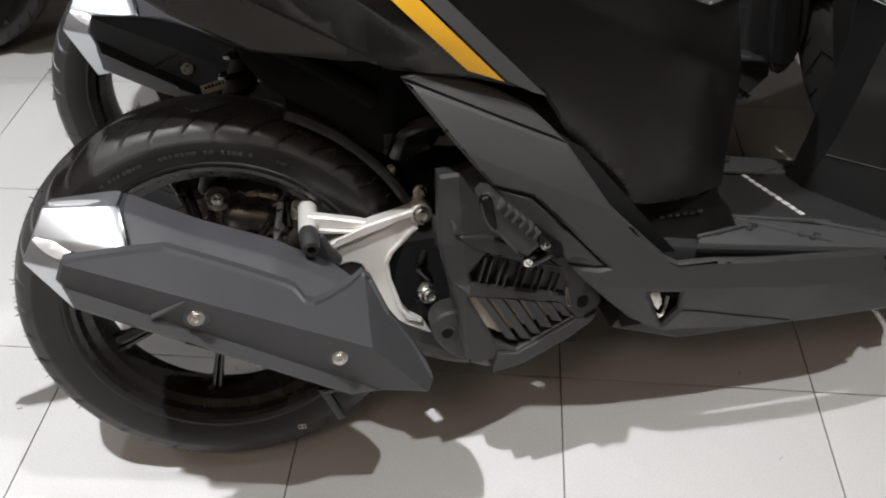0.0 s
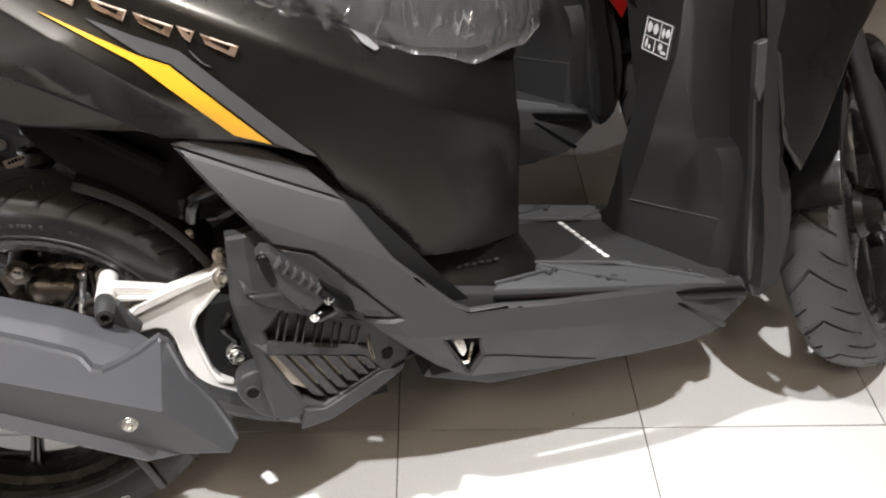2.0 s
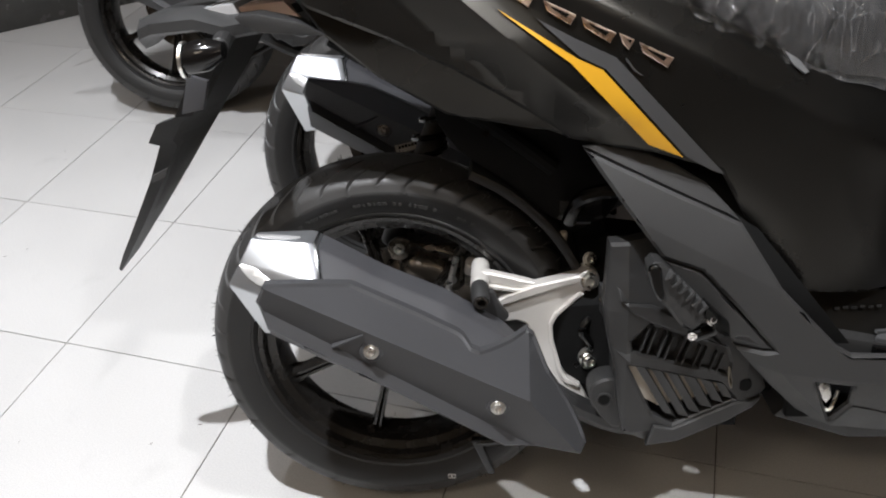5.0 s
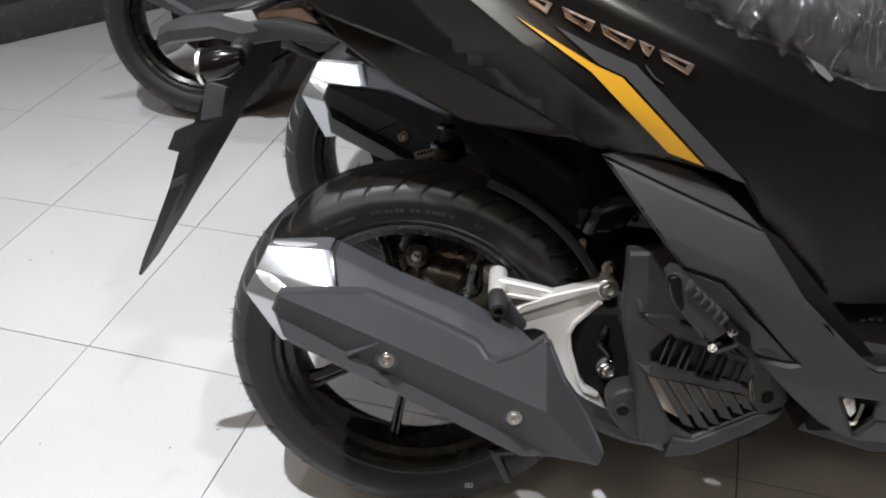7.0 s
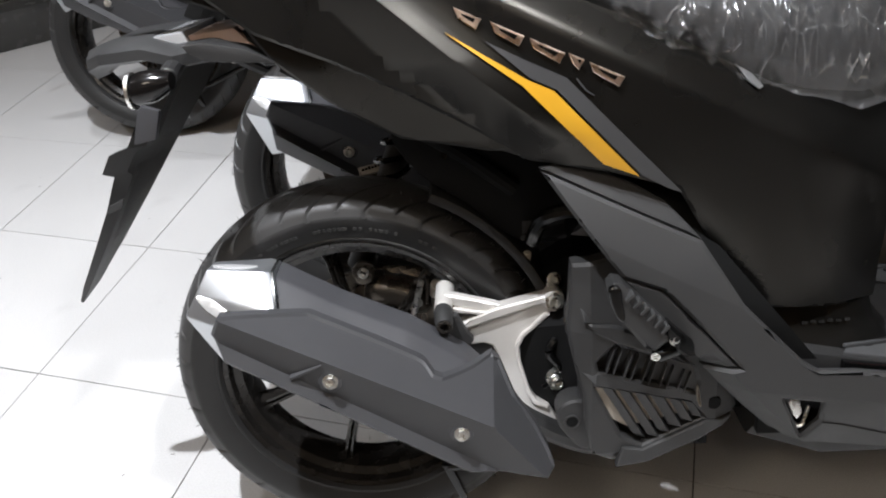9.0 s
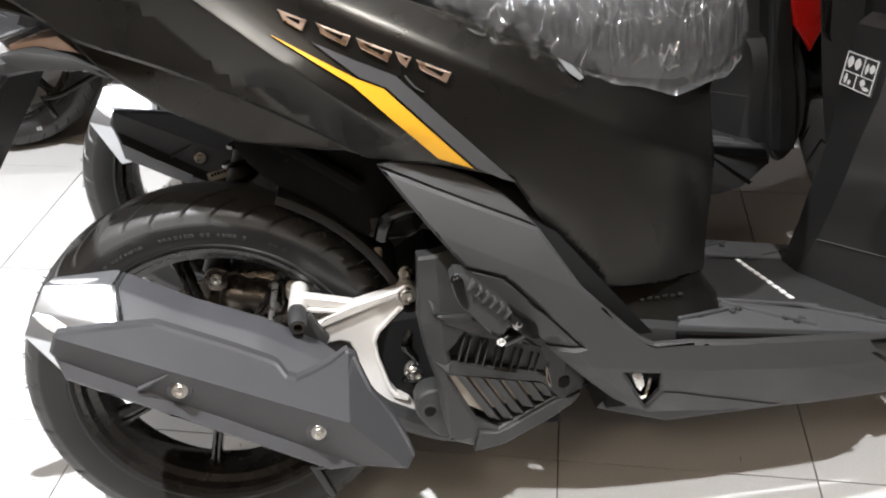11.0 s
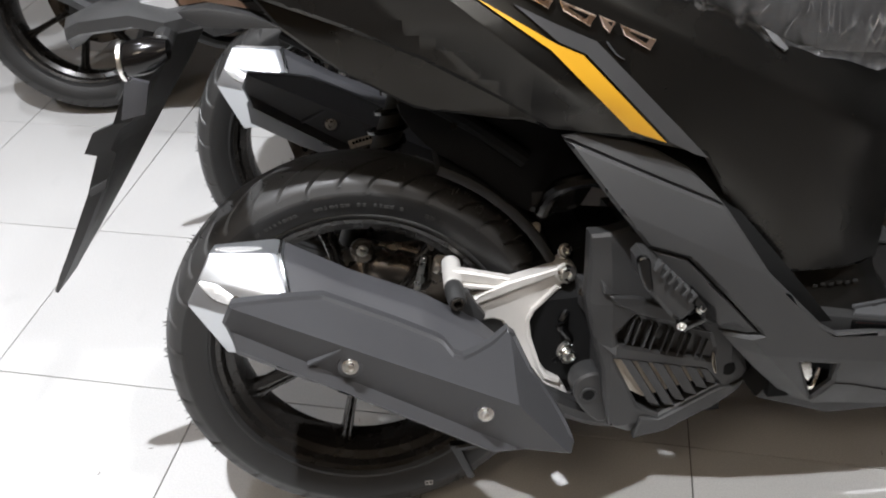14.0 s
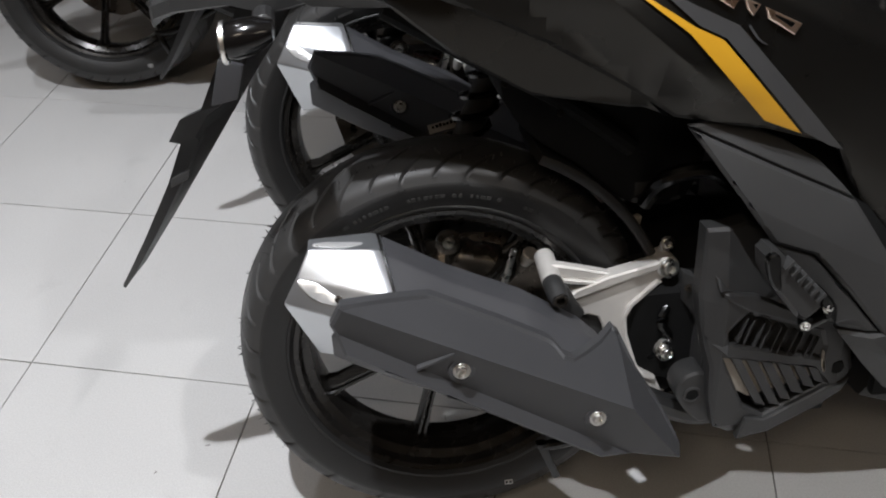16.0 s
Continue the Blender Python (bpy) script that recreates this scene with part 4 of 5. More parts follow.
    panel = part("lower_side_panel", shell(lower, low_y, 0.006, 0.004, 0.016, holes=[hole], cuts=[ARC, beside(*ARC, 0.012), beside(*ARC, -0.012), ((0.47, 0.305), (0.96, 0.232), 0.345), ((0.452, 0.338), (0.562, 0.204), 0.36)]), M_BLACK if trim else M_GREY, sc, "dark grey moulded lower side panel", sharp=16)
    part("lower_side_panel_far", shell([(0.245, 0.569), (0.42, 0.486), (0.538, 0.338), (0.56, 0.315), (0.962, 0.24), (0.992, 0.205), (0.75, 0.189), (0.539, 0.202), (0.426, 0.334), (0.331, 0.456)], low_y, 0.006, 0.004, 0.03, side=1), M_GREY, sc)
    lid = [(0.333, 0.4535), (0.375, 0.4385), (0.418, 0.391), (0.466, 0.3365), (0.430, 0.3365), (0.405, 0.362)]
    part("side_lid", shell(lid, lambda x, z: low_y(x, z) + 0.004, 0.004, 0.002, 0.014), M_BLACK, sc, "inset black service lid", sharp=30)
    # Dark strip drawn for the shade in the gap between cover and trim.
    part("gap_liner", shell([(0.236, 0.582), (0.32, 0.578), (0.395, 0.556), (0.43, 0.495), (0.56, 0.335), (0.53, 0.335), (0.40, 0.50), (0.30, 0.555)], lambda x, z: low_y(x, z) + 0.022, 0.004, 0, 0.03), M_SHADE, sc)
    stand = part("panel_bracket", prism([(0.540, 0.262), (0.547, 0.268), (0.556, 0.262), (0.560, 0.246), (0.554, 0.236), (0.548, 0.244)], -0.166, -0.156, 0.002), M_CHROME, panel, "bright metal bracket inside the panel opening")
    # Near-black sheet stands for the shade inside the panel opening.
    part("opening_liner", box(0.512, 0.590, -0.150, -0.138, 0.206, 0.315, 0.002), M_SHADE, panel)
    part("bracket_spring", tube([(0.549, -0.166, 0.232), (0.556, -0.168, 0.229), (0.562, -0.166, 0.234), (0.569, -0.160, 0.252)], 0.0026, 8), M_CHROME, panel)
    # Darker wedge laid on the panel for the shade of a turned-in facet.
    wedge = [(0.578, 0.243), (0.602, 0.238), (0.748, 0.186), (0.66, 0.190), (0.563, 0.205)]
    part("panel_recess", shell(wedge, lambda x, z: low_y(x, z) - 0.0015, 0.003, 0, 0.02), M_INNER, panel)
    part("panel_slash", shell([(0.862, 0.259), (0.872, 0.2565), (0.961, 0.191), (0.954, 0.186)], lambda x, z: low_y(x, z) - 0.001, 0.003, 0, 0.03), M_GLOSS, panel)

    # tunnel under the seat
    rings = []
    for z, front, hw, back in ((0.285, 0.708, 0.150, 0.36), (0.315, 0.700, 0.148, 0.36), (0.335, 0.684, 0.132, 0.36), (0.36, 0.677, 0.126, 0.36), (0.389, 0.673, 0.122, 0.36), (0.391, 0.670, 0.075, 0.36), (0.45, 0.671, 0.072, 0.36), (0.55, 0.676, 0.075, 0.36), (0.62, 0.694, 0.085, 0.36), (0.66, 0.706, 0.10, 0.36)):
        ring = []
        for x, y in ((back, -hw), (front - 0.13, -hw), (front - 0.055, -hw * 0.95), (front - 0.02, -hw * 0.75), (front - 0.004, -hw * 0.4), (front, 0)):
            ring.append((x, y, z))
        ring += [(x, -y, zz) for x, y, zz in reversed(ring[:-1])]
        rings.append(ring)
    part("seat_box_cover", loft(rings), paint, sc, "satin black front cover of the seat box", sharp=35)
    part("seat_hinge_tab", shell([(0.453, 0.678), (0.471, 0.667), (0.482, 0.654), (0.476, 0.652), (0.463, 0.662)], lambda x, z: side_y(x, z) - 0.004, 0.004, 0.001, 0.02), M_SILVER, sc, "small pale metal tab under the seat rim")
    part("cover_screw", bolt((0.628, -0.114, 0.396), 0.006, (0.3, -1, 0)), M_BLACK, sc)
    for i in range(6):
        part("moulded_mark", moved(box(-0.003, 0.003, -0.0006, 0.0006, -0.0018, 0.0018, 0.0003), Matrix.Translation((0.565 + i * 0.0105, -0.1305 + 0.0006 * i, 0.352 + 0.001 * (i % 2)))), M_BLACK, sc)

    # floor with mat
    fz = lambda x: 0.322 - 0.175 * (x - 0.598)
    prof = [(0.525, fz(0.525)), (0.70, fz(0.70)), (0.90, fz(0.90) + 0.002), (0.972, fz(0.972) + 0.004), (0.972, fz(0.972) - 0.016), (0.525, fz(0.525) - 0.02)]
    floor_board = part("footboard", prism(prof, -0.162, 0.162, 0.003), M_BLACK, sc, "black plastic footboard")
    part("footboard_edge", prism([(0.600, fz(0.600) - 0.003), (0.972, fz(0.972) + 0.001), (0.976, fz(0.972) - 0.013), (0.600, fz(0.600) - 0.018)], -0.172, -0.160, 0.002), M_GLOSS, floor_board, "glossy black rim of the footboard")
    q = math.degrees(math.atan(0.175))

    def on_floor(bm, x, y, rz=0.0, lift=0.0):
        return moved(bm, Matrix.Translation((x, y, fz(x) + lift)) @ pose(0, 0, 0, 0, q, 0) @ pose(0, 0, 0, 0, 0, rz))

    matte = prism([(0.0, -0.008), (0.055, 0.078), (0.12, 0.072), (0.20, 0.060), (0.30, 0.052), (0.352, 0.0), (0.352, -0.004)], -0.001, 0.005, 0.0015, "z")
    for s in (-1, 1):
        mat_piece = matte.copy()
        if s == 1:
            mat_piece = moved(mat_piece, Matrix.Diagonal((1, -1, 1, 1)))
        pc = part("floor_mat", on_floor(moved(mat_piece, Matrix.Translation((0, -0.152 * -s if s == 1 else -0.152, 0))), 0.602, 0.0), M_MAT, floor_board, "grey ribbed rubber mat insert")
    matte.free()
    for i in range(4):
        for s in (-1, 1):
            part("mat_rib", on_floor(box(-0.024, 0.024, -0.0022, 0.0022, 0, 0.0045, 0.001), 0.630 + i * 0.013, s * (0.138 - 0.006 * i), s * -22, 0.005), M_MAT, floor_board)
    for s in (-1, 1):
        part("mat_rib", on_floor(box(-0.09, 0.09, -0.0025, 0.0025, 0, 0.0045, 0.001), 0.745, s * 0.084, s * 2, 0.005), M_MAT, floor_board)
        part("mat_rib", on_floor(box(-0.062, 0.062, -0.0025, 0.0025, 0, 0.0045, 0.001), 0.745, s * 0.118, s * -28 * -1 if s == 1 else -28, 0.005), M_MAT, floor_board)
        part("mat_rib", on_floor(box(-0.065, 0.065, -0.0025, 0.0025, 0, 0.0045, 0.001), 0.865, s * 0.112, s * 28 if s == 1 else -24, 0.005), M_MAT, floor_board)
        for cx, cy in ((0.695, 0.108), (0.775, 0.130), (0.90, 0.116)):
            for dx, dy in ((-0.012, 0), (0.012, 0), (0, 0.009)):
                part("mat_stud", on_floor(rod((0, 0, 0), (0, 0, 0.0045), 0.0046, 10, bevel=0.0008), cx + dx, s * (cy + dy), 0, 0.005), M_BLACK, floor_board)
    for i in range(9):
        f = i / 8
        part("script_bar", on_floor(box(-0.004, 0.004, -0.0062, 0.0062, 0, 0.002, 0.0008), 0.794 + 0.018 * f, 0.080 - 0.128 * f, 8 - 10 * (i % 2), 0.0005), M_WHITE, floor_board, "small white raised letter bar")

    # leg shield, facing the rider
    rings = []
    for z, half in ((0.250, ((0.866, 0.094), (0.868, 0.053), (0.953, -0.100), (0.985, -0.112), (0.990, -0.143), (1.00, -0.165))),
                    (0.285, ((0.872, 0.087), (0.873, 0.042), (0.956, -0.100), (0.986, -0.112), (0.992, -0.143), (1.00, -0.165))),
                    (0.337, ((0.882, 0.078), (0.883, 0.021), (0.962, -0.102), (0.988, -0.112), (0.998, -0.14), (0.995, -0.168))),
                    (0.342, ((0.884, 0.077), (0.885, 0.019), (0.965, -0.102), (0.989, -0.112), (0.998, -0.14), (0.994, -0.168))),
                    (0.392, ((0.891, 0.070), (0.892, 0.004), (0.969, -0.105), (0.992, -0.115), (0.997, -0.143), (0.985, -0.172))),
                    (0.425, ((0.897, 0.064), (0.897, -0.004), (0.966, -0.096), (0.992, -0.106), (0.996, -0.145), (0.976, -0.175))),
                    (0.443, ((0.900, 0.061), (0.900, -0.008), (0.960, -0.085), (0.991, -0.096), (0.995, -0.145), (0.973, -0.177))),
                    (0.452, ((0.901, 0.060), (0.901, -0.010), (0.946, -0.058), (0.990, -0.074), (0.995, -0.145), (0.972, -0.178))),
                    (0.489, ((0.907, 0.056), (0.907, -0.016), (0.941, -0.050), (0.990, -0.068), (0.995, -0.146), (0.966, -0.181))),
                    (0.565, ((0.920, 0.057), (0.920, -0.033), (0.925, -0.037), (0.993, -0.056), (0.997, -0.148), (0.958, -0.186))),
                    (0.60, ((0.926, 0.059), (0.926, -0.032), (0.932, -0.036), (0.994, -0.050), (0.997, -0.15), (0.955, -0.188))),
                    (0.645, ((0.933, 0.060), (0.934, -0.024), (0.945, -0.030), (0.995, -0.05), (0.997, -0.15), (0.950, -0.19))),
                    (0.66, ((0.950, 0.055), (0.950, -0.016), (0.960, -0.026), (0.995, -0.05), (0.997, -0.15), (0.948, -0.19))),
                    (0.88, ((0.97, 0.055), (0.97, -0.016), (0.975, -0.026), (0.99, -0.05), (0.99, -0.13), (0.96, -0.17)))):
        far = [(x, -y) for x, y in reversed(half[3:])]
        far[-1] = (far[-1][0], max(far[-1][1], half[0][1] + 0.02))
        ring = far + list(half)
        rings.append([(x, y, z) for x, y in ring] + [(x + 0.03, y * 0.97, z) for x, y in reversed(ring)])
    shield = part("leg_shield", loft(rings), M_INNER, sc, "satin black inner leg shield", sharp=24)
    part("leg_shield_seam", tube([(0.8832, 0.019, 0.3395), (0.9632, -0.1025, 0.3395)], 0.0012, 6, 1), M_GREY, shield)
    sticker = part("caution_sticker", moved(box(-0.033, 0.033, -0.0012, 0.0012, -0.027, 0.027, 0), Matrix.Translation((0.9215, 0.022, 0.583)) @ pose(0, 0, 0, 0, 0, -90) @ pose(0, 0, 0, -9.5, 2, 0) @ Matrix.Diagonal((1.2, 1, 0.9, 1))), M_BLACK, shield, "black caution label with white pictograms")
    bits = [(-0.0, 0.0255, 0.031, 0.0008), (0, -0.0255, 0.031, 0.0008), (-0.0305, 0, 0.0008, 0.025), (0.0305, 0, 0.0008, 0.025), (0.0, -0.003, 0.031, 0.0007), (-0.002, -0.014, 0.0007, 0.011), (0.006, 0.0115, 0.0007, 0.0135)]
    for x, z, w, h in bits:
        part("sticker_line", moved(box(x - w, x + w, -0.0018, -0.0010, z - h, z + h, 0), Matrix.Translation((0.9215, 0.022, 0.583)) @ pose(0, 0, 0, 0, 0, -90) @ pose(0, 0, 0, -9.5, 2, 0) @ Matrix.Diagonal((1.2, 1, 0.9, 1))), M_WHITE, sticker)
    for x, z, w, h in ((-0.021, 0.012, 0.006, 0.009), (-0.006, 0.012, 0.006, 0.009), (0.013, 0.010, 0.003, 0.008), (0.023, 0.012, 0.005, 0.007), (-0.022, -0.014, 0.003, 0.008), (-0.014, -0.018, 0.003, 0.004), (0.012, -0.012, 0.005, 0.006), (0.020, -0.019, 0.007, 0.003)):
        o = smooth([(x - w, z), (x, z + h), (x + w, z), (x, z - h)], 4)
        part("sticker_mark", moved(prism(o, -0.0019, -0.0009, 0), Matrix.Translation((0.9215, 0.022, 0.583)) @ pose(0, 0, 0, 0, 0, -90) @ pose(0, 0, 0, -9.5, 2, 0) @ Matrix.Diagonal((1.2, 1, 0.9, 1))), M_WHITE, sticker)

    # front outer cowl
    cowl = [(0.952, 0.90), (0.945, 0.66), (0.951, 0.615), (0.975, 0.590), (0.985, 0.54), (1.000, 0.475), (1.034, 0.427), (1.062, 0.478), (1.105, 0.586), (1.150, 0.640), (1.24, 0.70), (1.27, 0.78), (1.18, 0.92)]
    part("front_cowl", shell(cowl, lambda x, z: -0.185 + 0.9 * max(0, x - 1.02) ** 1.5 + 0.15 * (z - 0.6) ** 2, 0.005, 0.004, 0.02, cuts=[((0.985, 0.60), (1.03, 0.45))]), trim or paint, sc, "satin black front cowl side", sharp=25)
    part("front_cowl_far", shell(cowl, lambda x, z: -0.185 + 0.9 * max(0, x - 1.02) ** 1.5 + 0.15 * (z - 0.6) ** 2, 0.005, 0.004, 0.03, side=1), accent if trim else paint, sc)
    part("front_cowl_nose", loft([[(x, y, z) for x, y in ((1.0, -0.15), (xf - 0.06, -0.14), (xf, -0.05), (xf, 0.05), (xf - 0.06, 0.14), (1.0, 0.15))] for z, xf in ((0.60, 1.10), (0.66, 1.20), (0.74, 1.285), (0.84, 1.27), (0.94, 1.20))]), trim or paint, sc)
    part("cowl_lip", shell([(0.936, 0.612), (0.950, 0.616), (0.952, 0.555), (0.946, 0.54), (0.938, 0.56)], lambda x, z: -0.198, 0.01, 0.002, 0.02), M_GREY, sc)
    skirt = smooth([(0.975, 0.60), (0.990, 0.55), (1.005, 0.47), (1.035, 0.42), (1.05, 0.36), (1.05, 0.29), (1.03, 0.24), (1.00, 0.23), (0.985, 0.30), (0.98, 0.42), (0.972, 0.52)], 3)
    part("inner_skirt", shell(skirt, lambda x, z: -0.150 + 0.6 * (x - 1.0) ** 2, 0.01, 0.003, 0.02), M_BLACK, sc)
    part("inner_skirt_far", shell(skirt, lambda x, z: -0.150, 0.01, 0.003, 0.05, side=1), M_BLACK, sc)
    part("front_inner_guard", loft([[(x, y, z) for x, y in ((1.01, -0.135), (1.04, -0.13), (1.05, 0), (1.04, 0.13), (1.01, 0.135))] for z in (0.24, 0.62)]), M_BLACK, sc)
    part("belly_cover", prism([(0.50, 0.20), (0.60, 0.165), (0.88, 0.165), (1.0, 0.22), (0.98, 0.24), (0.58, 0.29)], -0.14, 0.14, 0.006), M_BLACK, sc)


def seat(sc):
    rings = []
    for x, zb, zt, hw in ((-0.20, 0.875, 0.905, 0.085), (-0.16, 0.862, 0.92, 0.11), (0.0, 0.835, 0.905, 0.135), (0.15, 0.795, 0.865, 0.15), (0.27, 0.758, 0.815, 0.158), (0.37, 0.716, 0.785, 0.16), (0.45, 0.676, 0.772, 0.158), (0.53, 0.645, 0.762, 0.150), (0.60, 0.634, 0.752, 0.134), (0.67, 0.640, 0.738, 0.108), (0.703, 0.655, 0.718, 0.075)):
        h = zt - zb
        rings.append([(x, y * hw, zb + f * h) for y, f in ((-0.93, 0), (-1, 0.25), (-0.98, 0.55), (-0.88, 0.82), (-0.65, 0.96), (0, 1.0), (0.65, 0.96), (0.88, 0.82), (0.98, 0.55), (1, 0.25), (0.93, 0), (0, -0.02))])
    bm = loft(rings)
    bmesh.ops.subdivide_edges(bm, edges=bm.edges[:], cuts=1, use_grid_fill=True, smooth=0.5)
    part("seat", bm, M_SEAT, sc, "black vinyl seat", sharp=50)
    # wrap: a loose film around the seat with folds hanging below its rim
    wrap = []
    rnd = random.Random(3)
    xs = np.linspace(-0.17, 0.722, 236)
    ref = rings
    for i, x in enumerate(xs):
        a = max(k for k in range(len(ref)) if ref[k][0][0] <= x + 1e-6)
        b = min(a + 1, len(ref) - 1)
        f = 0 if a == b else (x - ref[a][0][0]) / (ref[b][0][0] - ref[a][0][0])
        row = []
        base = [Vector(ref[a][k]).lerp(Vector(ref[b][k]), min(1, f)) for k in range(11)]
        c = Vector((x, 0, (base[0].z + base[5].z) / 2))
        sag = 0.003 + 0.007 * (0.5 + 0.5 * math.sin(31 * x + 1.3 * math.sin(17 * x))) + 0.009 * math.exp(-((x - 0.60) / 0.035) ** 2)
        hang = [base[0] + Vector((0, 0.02, -sag * 0.8)), base[0] + Vector((0, -0.002, -sag))] + base + [base[10] + Vector((0, 0.002, -sag)), base[10] + Vector((0, -0.02, -sag * 0.8))]
        fine = []
        for k in range(len(hang) - 1):
            for j in range(4):
                fine.append(hang[k].lerp(hang[k + 1], j / 4))
        fine.append(hang[-1])
        for k, p in enumerate(fine):
            d = (p - c)
            d.x = 0
            d.normalize()
            q = Vector((p.x * 13, p.y * 16, p.z * 16))
            soft = noise.noise(Vector((p.x * 7, p.y * 6, p.z * 6))) * 0.009
            fan = max(0.0, 1 - abs(p.x - 0.40) / 0.16) * max(0.0, 1 - (p.z - base[0].z) / 0.09)
            fold = max(0.0, 1 - 5 * abs(noise.noise(Vector((p.x * 34 + p.z * 16, p.z * 5, p.y * 5))))) * (0.001 + 0.007 * fan)
            long = max(0.0, 1 - 7 * abs(noise.noise(Vector((p.x * 9 - p.z * 7, p.z * 4 + 3, p.y * 3))))) * 0.006
            row.append(p + d * (0.010 + soft + fold + long) + Vector((0.004 * noise.noise(q * 3), 0, 0)))
        wrap.append(row)
    bm = bmesh.new()
    R = [[bm.verts.new(p) for p in row] for row in wrap]
    for A, C in zip(R, R[1:]):
        for k in range(len(A) - 1):
            bm.faces.new((A[k], A[k + 1], C[k + 1], C[k]))
    ob = part("plastic_wrap", bm, M_FILM, sc, "crinkled clear plastic wrap over the seat", sharp=30)


def tail(sc):
    """Rear lamp, fender blade with turn signals, plate carrier."""
    housing = part("rear_fender", loft([[(x, y * w, z + v) for y, v in ((-1, -0.010), (-1, 0.002), (-0.8, 0.012), (0.8, 0.012), (1, 0.002), (1, -0.010), (0.7, -0.016), (-0.7, -0.016))] for x, z, w in ((-0.290, 0.696, 0.03), (-0.278, 0.708, 0.07), (-0.255, 0.717, 0.09), (-0.20, 0.722, 0.10), (-0.165, 0.712, 0.10), (-0.10, 0.718, 0.06), (-0.02, 0.73, 0.05))]), M_GREY, sc, "dark plastic rear fender with turn signals", sharp=30)
    rings = []
    for z, nx, ny, fx in ((0.705, -0.196, -0.055, -0.140), (0.655, -0.220, -0.075, -0.172), (0.606, -0.245, -0.084, -0.209), (0.600, -0.266, -0.092, -0.213), (0.575, -0.283, -0.084, -0.231), (0.567, -0.275, -0.070, -0.237),
                          (0.52, -0.298, -0.062, -0.271), (0.45, -0.340, -0.044, -0.320), (0.40, -0.372, -0.026, -0.358), (0.371, -0.390, -0.008, -0.385)):
        w = min(1.0, (z - 0.36) / 0.16)
        mx, my = nx * 0.55 + fx * 0.45, ny * 0.78
        rings.append([(nx, ny, z), (mx, my, z - 0.003), (fx, 0.0, z), (fx + 0.006 * w, 0.006 * w, z + 0.004), (mx + 0.010 * w, my + 0.014 * w, z + 0.003), (nx + 0.007 * w, ny + 0.006 * w, z + 0.003)])
    carrier = part("plate_carrier", loft(rings), M_GREY, housing, "long tapering black plate carrier and mudguard", sharp=20)
    part("carrier_plate", prism([(-0.218, 0.659), (-0.194, 0.651), (-0.204, 0.617), (-0.232, 0.612)], -0.094, -0.084, 0.0015), M_MUFFLER, housing)
    part("carrier_clip", prism([(-0.292, 0.528), (-0.270, 0.538), (-0.273, 0.527), (-0.294, 0.518)], -0.071, -0.064, 0.001), M_GREY, housing)
    for s in (-1, 1):
        lamp = part("turn_signal", loft([[(x, s * 0.140 + c * ry * s, z + d * rz) for c, d in [(math.cos(a), math.sin(a)) for a in np.arange(16) * math.pi / 8]] for x, z, ry, rz in ((-0.206, 0.685, 0.012, 0.010), (-0.204, 0.685, 0.017, 0.016), (-0.190, 0.687, 0.020, 0.019), (-0.172, 0.690, 0.019, 0.018), (-0.155, 0.694, 0.013, 0.010))]), M_SMOKE, housing, "smoked turn signal with a chrome ring", sharp=40)
        part("chrome_ring", moved(lathe([(0.0165, -0.002), (0.0205, -0.002), (0.0205, 0.002), (0.0165, 0.002)], 32), Matrix.Translation((-0.201, s * 0.140, 0.685)) @ pose(0, 0, 0, 0, 0, 90)), M_CHROME, lamp)
        part("signal_stalk", rod((-0.17, s * 0.05, 0.708), (-0.165, s * 0.125, 0.695), 0.011, 12), M_BLACK, lamp)
    lens = part("tail_lamp", prism([(-0.156, 0.731), (-0.10, 0.737), (-0.086, 0.722), (-0.070, 0.705), (-0.11, 0.712), (-0.150, 0.719)], -0.062, 0.062, 0.003), M_LENS, sc, "pale red tail lamp lens")
    part("clear_lens", prism([(-0.198, 0.732), (-0.158, 0.737), (-0.146, 0.704), (-0.168, 0.705)], -0.070, 0.070, 0.003), M_CLEAR, lens, "clear lens strip of the tail lamp")
    part("fender_wing", prism([(-0.144, 0.728), (-0.117, 0.731), (-0.073, 0.721), (-0.040, 0.704), (-0.074, 0.706), (-0.119, 0.710), (-0.137, 0.720)], -0.128, -0.092, 0.003), M_BLACK, sc, "black plastic wing beside the tail lamp")
    part("fender_wing", prism([(-0.144, 0.728), (-0.117, 0.731), (-0.073, 0.721), (-0.040, 0.704), (-0.074, 0.706), (-0.119, 0.710), (-0.137, 0.720)], 0.092, 0.128, 0.003), M_BLACK, sc)


